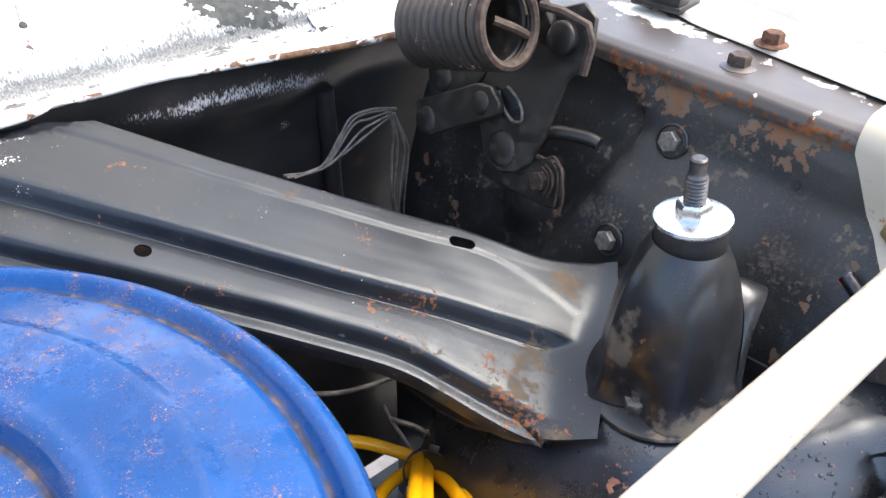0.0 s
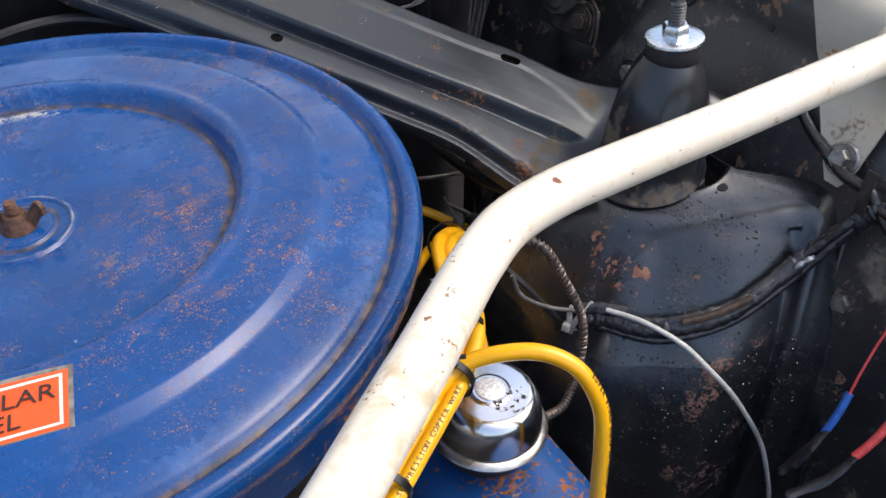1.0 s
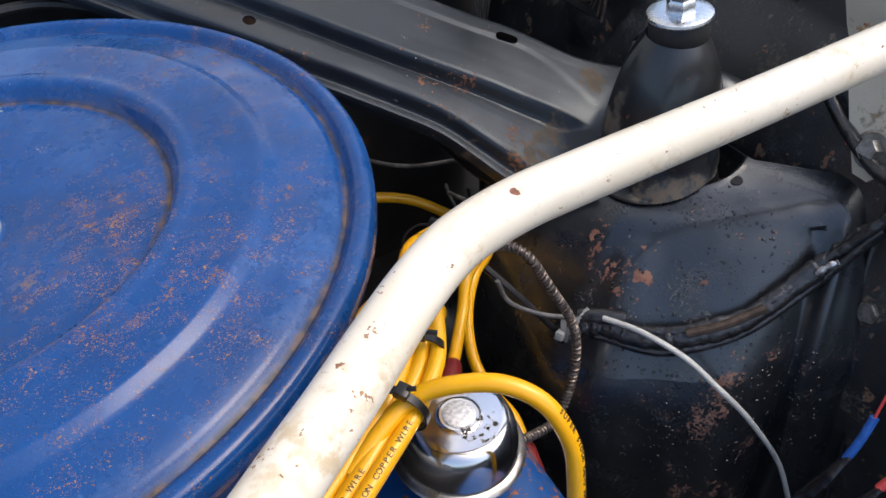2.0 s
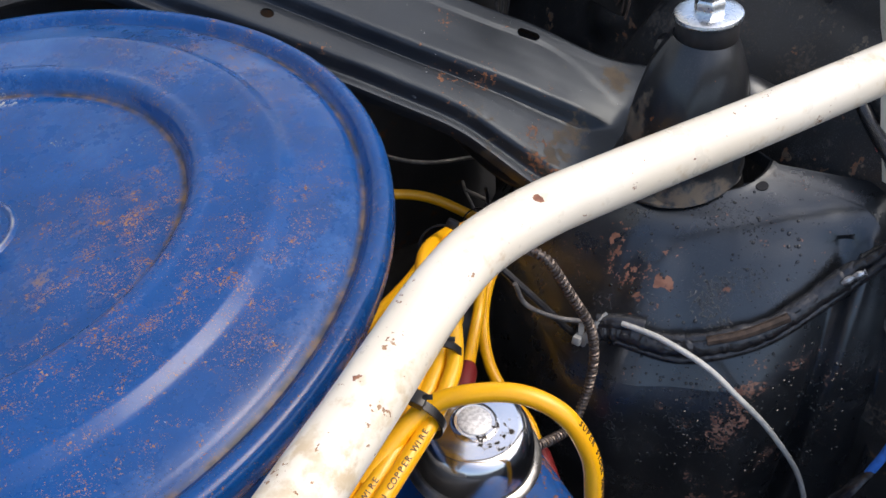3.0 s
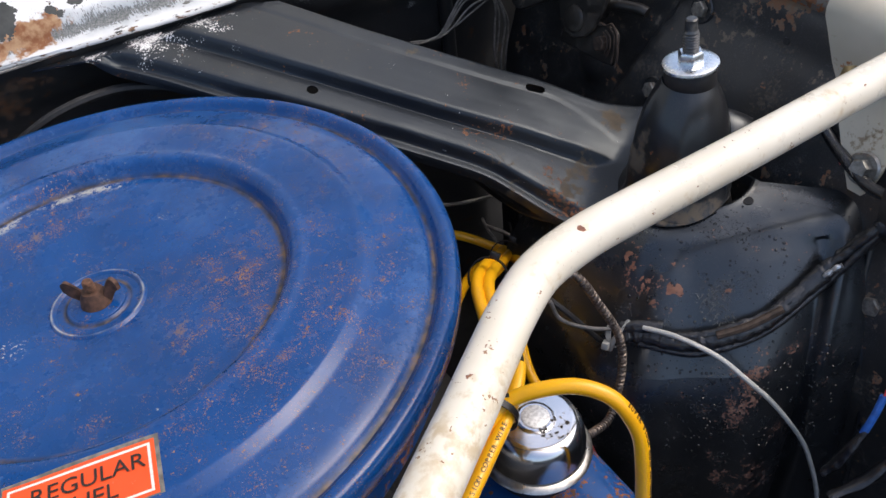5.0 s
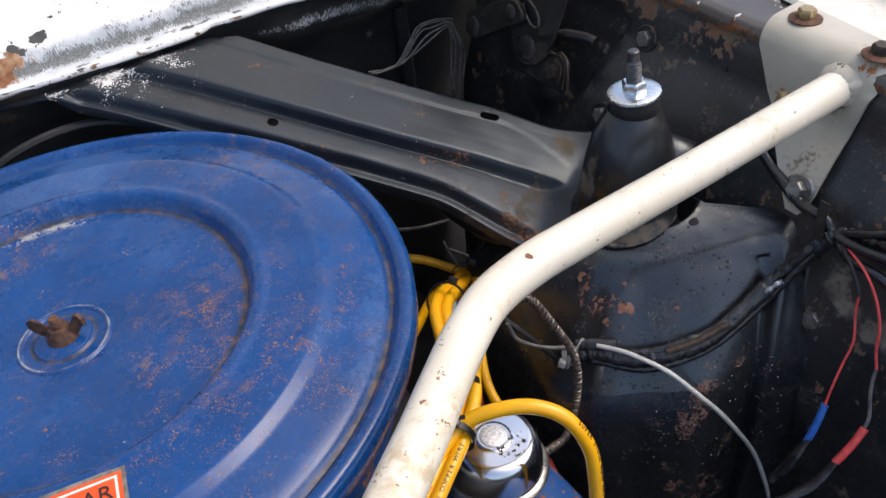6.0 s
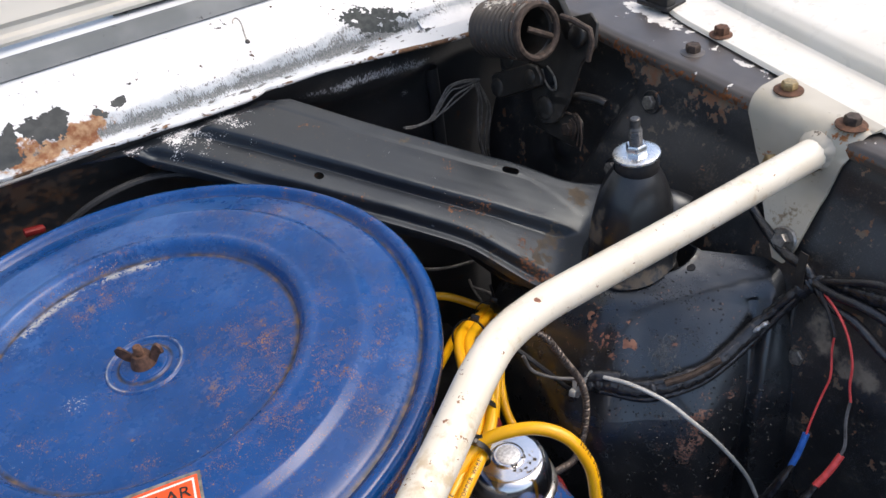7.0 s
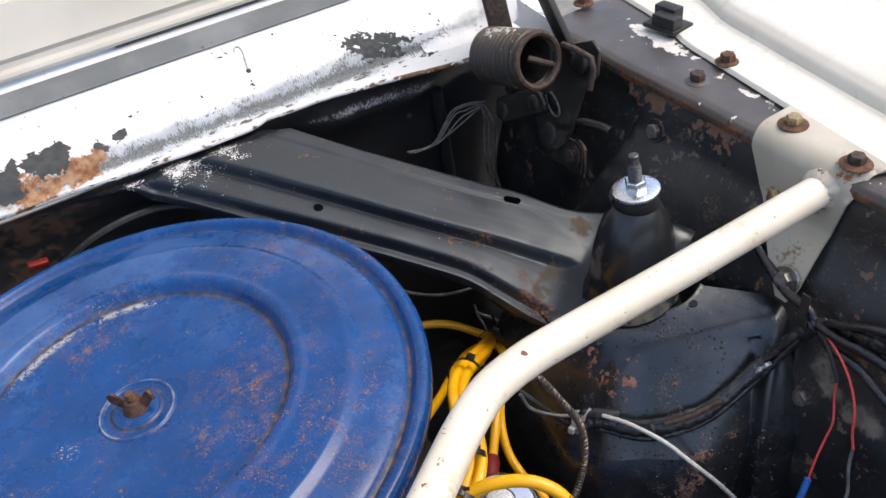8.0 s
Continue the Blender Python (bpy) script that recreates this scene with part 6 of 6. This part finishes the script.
part("tape_sleeve", sweep(spline([(0.2499, 0.1248, 0.7994), (0.2597, 0.1138, 0.8035), (0.271, 0.1013, 0.8054)], 5), 0.0062, 14), tape, loom)
cable("wire", [(0.436, 0.128, 0.925), (0.430, 0.112, 0.922), (0.424, 0.095, 0.915), (0.42, 0.082, 0.908)], 0.0014, red_plastic, "thin red wire behind the cream bracket", "", 6, 6, "wire")

CAB0 = [(0.20, 0.155, 0.835), (0.207, 0.150, 0.815), (0.225, 0.140, 0.802), (0.2440, 0.1290, 0.7975), (0.2600, 0.1120, 0.8015)]
cable("cable", CAB0, 0.0017, dim_wire, "thin dusty cable running into the loom sleeve")
CAB = [(0.2580, 0.1100, 0.8070), (0.2690, 0.0850, 0.8110), (0.2825, 0.0560, 0.8060), (0.2955, 0.0345, 0.7890), (0.3135, 0.0185, 0.7625), (0.3420, 0.0035, 0.7110), (0.3560, -0.0065, 0.6710), (0.3700, -0.0150, 0.6200), (0.38, -0.020, 0.56)]
cable("cable", CAB, 0.0020, pale_plastic, "light grey plastic cable hanging before the tower", "", 12, 8)
plastic_tie = thing("cable_tie", (0.253, 0.138, 0.78), "grey plastic cable tie with a curled tail", "cable tie", "cable ties")
part("band", lathe([(0.0085, -0.002), (0.0102, -0.002), (0.0102, 0.002), (0.0085, 0.002)], (0.247, 0.131, 0.786), (0.4, -0.6, 0.3), 20, closed=True), grey_plastic, plastic_tie)
part("tail", sweep(spline([(0.255, 0.122, 0.806), (0.248, 0.122, 0.802), (0.241, 0.124, 0.790), (0.241, 0.127, 0.778), (0.246, 0.128, 0.774)], 6), 0.0024, 8), grey_plastic, plastic_tie)
part("head", block((-0.004, -0.003, -0.003), (0.004, 0.003, 0.003), 0.0007, None, pose(0.236, 0.127, 0.7855, 0, 20, 30)), grey_plastic, plastic_tie)


def ribbed(pts, r, pitch):
    """A hose wrapped in a steel coil."""
    path = spline(pts, 10)
    bm = sweep(path, r * 0.8, 10)
    fr = frames_of(path)
    lengths = [0.0]
    for a, b in zip(path, path[1:]):
        lengths.append(lengths[-1] + (b - a).length)
    seg, hel = 10, []
    total = int(lengths[-1] / pitch * seg)
    i = 1
    for k in range(total):
        s = k * pitch / seg
        while i < len(path) - 1 and lengths[i] < s:
            i += 1
        p = path[i - 1].lerp(path[i], (s - lengths[i - 1]) / max(1e-6, lengths[i] - lengths[i - 1]))
        t, a, b = fr[i]
        w = 2 * math.pi * k / seg
        hel.append(p + (a * math.cos(w) + b * math.sin(w)) * r * 0.92)
    return sweep(hel, pitch * 0.36, 5, bm)


hose = thing("wire_wound_hose", (0.23, 0.11, 0.8), "thin hose wound with brownish steel wire", "hose")
HOSE = [(0.215, 0.21, 0.80), (0.20, 0.175, 0.845), (0.196, 0.145, 0.878), (0.202, 0.126, 0.882), (0.216, 0.116, 0.852), (0.230, 0.110, 0.820), (0.232, 0.104, 0.795), (0.227, 0.099, 0.772), (0.218, 0.094, 0.755), (0.206, 0.088, 0.750), (0.188, 0.083, 0.757), (0.172, 0.078, 0.768), (0.155, 0.075, 0.775)]
part("winding", ribbed(HOSE, 0.0028, 0.0030), hose_steel, hose)
dim = [[(0.30, 0.43, 0.76), (0.27, 0.36, 0.80), (0.262, 0.30, 0.815), (0.258, 0.25, 0.832), (0.275, 0.22, 0.835), (0.30, 0.2, 0.82)],
       [(0.28, 0.37, 0.735), (0.272, 0.35, 0.74), (0.268, 0.33, 0.74), (0.266, 0.315, 0.735)],
       [(0.272, 0.35, 0.742), (0.29, 0.33, 0.73), (0.30, 0.30, 0.70), (0.31, 0.27, 0.65), (0.30, 0.22, 0.6)],
       [(0.20, 0.17, 0.835), (0.212, 0.152, 0.82), (0.232, 0.14, 0.79), (0.25, 0.13, 0.76), (0.262, 0.122, 0.70)],
       [(0.18, 0.43, 0.79), (0.21, 0.40, 0.775), (0.245, 0.38, 0.765), (0.29, 0.37, 0.76), (0.33, 0.36, 0.76)],
       [(-0.20, 0.50, 0.88), (-0.12, 0.505, 0.915), (-0.06, 0.50, 0.942), (0.0, 0.497, 0.945), (0.05, 0.48, 0.93), (0.1, 0.47, 0.90)],
       [(0.32, 0.36, 0.80), (0.32, 0.33, 0.74), (0.315, 0.31, 0.66), (0.31, 0.30, 0.55)],
       [(0.305, 0.36, 0.81), (0.302, 0.33, 0.74), (0.30, 0.31, 0.66), (0.30, 0.30, 0.55)]]
for k, pts in enumerate(dim):
    cable("cable", pts, (0.0048, 0.0016, 0.0022, 0.0025, 0.002, 0.0042, 0.003, 0.0045)[k], (rubber, dim_wire, dim_wire, rubber, dim_wire, rubber, dim_wire, rubber)[k], "dark cable running through the shaded engine bay", "shaded cables", 8, 6)
cable("wire_connector", [(0.290, 0.332, 0.729), (0.296, 0.315, 0.714), (0.30, 0.302, 0.70)], 0.005, dim_wire, "dusty wire connector in the shade", "", 10, 5, "connector")
tag = thing("red_tag", (-0.126, 0.515, 0.926), "small red plastic piece by the firewall", "tag")
part("body", block((-0.010, -0.004, -0.003), (0.010, 0.004, 0.004), 0.002, None, pose(-0.128, 0.512, 0.928, 10, 12, 8)), boot_red, tag)

# ---- loose red wires ----
R1 = [(0.391, -0.017, 0.880), (0.388, -0.020, 0.866), (0.380, -0.029, 0.848), (0.372, -0.031, 0.832), (0.361, -0.034, 0.815), (0.353, -0.037, 0.797)]
w1 = cable("wire", R1, 0.0010, red_plastic, "thin red wire ending in a blue crimp connector", "loose wires", 8, 8, "wire")
part("connector", sweep(spline([(0.354, -0.0365, 0.800), (0.347, -0.0385, 0.785), (0.340, -0.039, 0.768)], 5), 0.0029, 14), blue_plastic, w1, "blue crimp connector")
part("dark_lead", sweep(spline([(0.411, 0.016, 0.905), (0.404, 0.010, 0.898), (0.397, -0.003, 0.893), (0.392, -0.015, 0.882), (0.3905, -0.0175, 0.878)], 6), 0.0016, 8), rubber, w1)
R2 = [(0.405, 0.008, 0.900), (0.398, -0.012, 0.895), (0.392, -0.028, 0.884), (0.386, -0.040, 0.868), (0.381, -0.046, 0.850), (0.378, -0.052, 0.838)]
w2 = cable("wire", R2, 0.0011, red_plastic, "thin red wire ending in a red crimp connector", "loose wires", 8, 8, "wire")
part("tail", sweep(spline([(0.379, -0.051, 0.839), (0.372, -0.056, 0.822), (0.366, -0.064, 0.805), (0.360, -0.066, 0.795)], 6), 0.0014, 6), dim_wire, w2)
part("connector", sweep(spline([(0.3615, -0.066, 0.796), (0.350, -0.066, 0.783), (0.339, -0.064, 0.770)], 5), 0.0031, 14), red_plastic, w2, "red crimp connector")
for lab, pts in (("black tape wrapped end of a loose wire", [(0.342, -0.039, 0.771), (0.333, -0.038, 0.756), (0.326, -0.036, 0.740), (0.318, -0.032, 0.727)]), ("black tape wrapped end of a loose wire", [(0.340, -0.064, 0.771), (0.331, -0.062, 0.757), (0.320, -0.058, 0.745), (0.30, -0.05, 0.735)])):
    t = thing("taped_end", pts[0], lab, "tape", "taped ends")
    part("wrap", sweep(spline(pts, 6), 0.0052, 12, None, lambda s: 0.75 + 0.55 * math.sin(math.pi * s) + 0.2 * wob(s * 9, 1, 7), 0.6), tape, t)
    q = Vector(pts[1])
    part("flap", sheet(lambda u, v: (q.x + 0.004 * u + 0.010 * v, q.y - 0.012 * u * v, q.z - 0.022 * u + 0.004 * math.sin(4 * v)), 8, 8, 0.0006), tape, t)
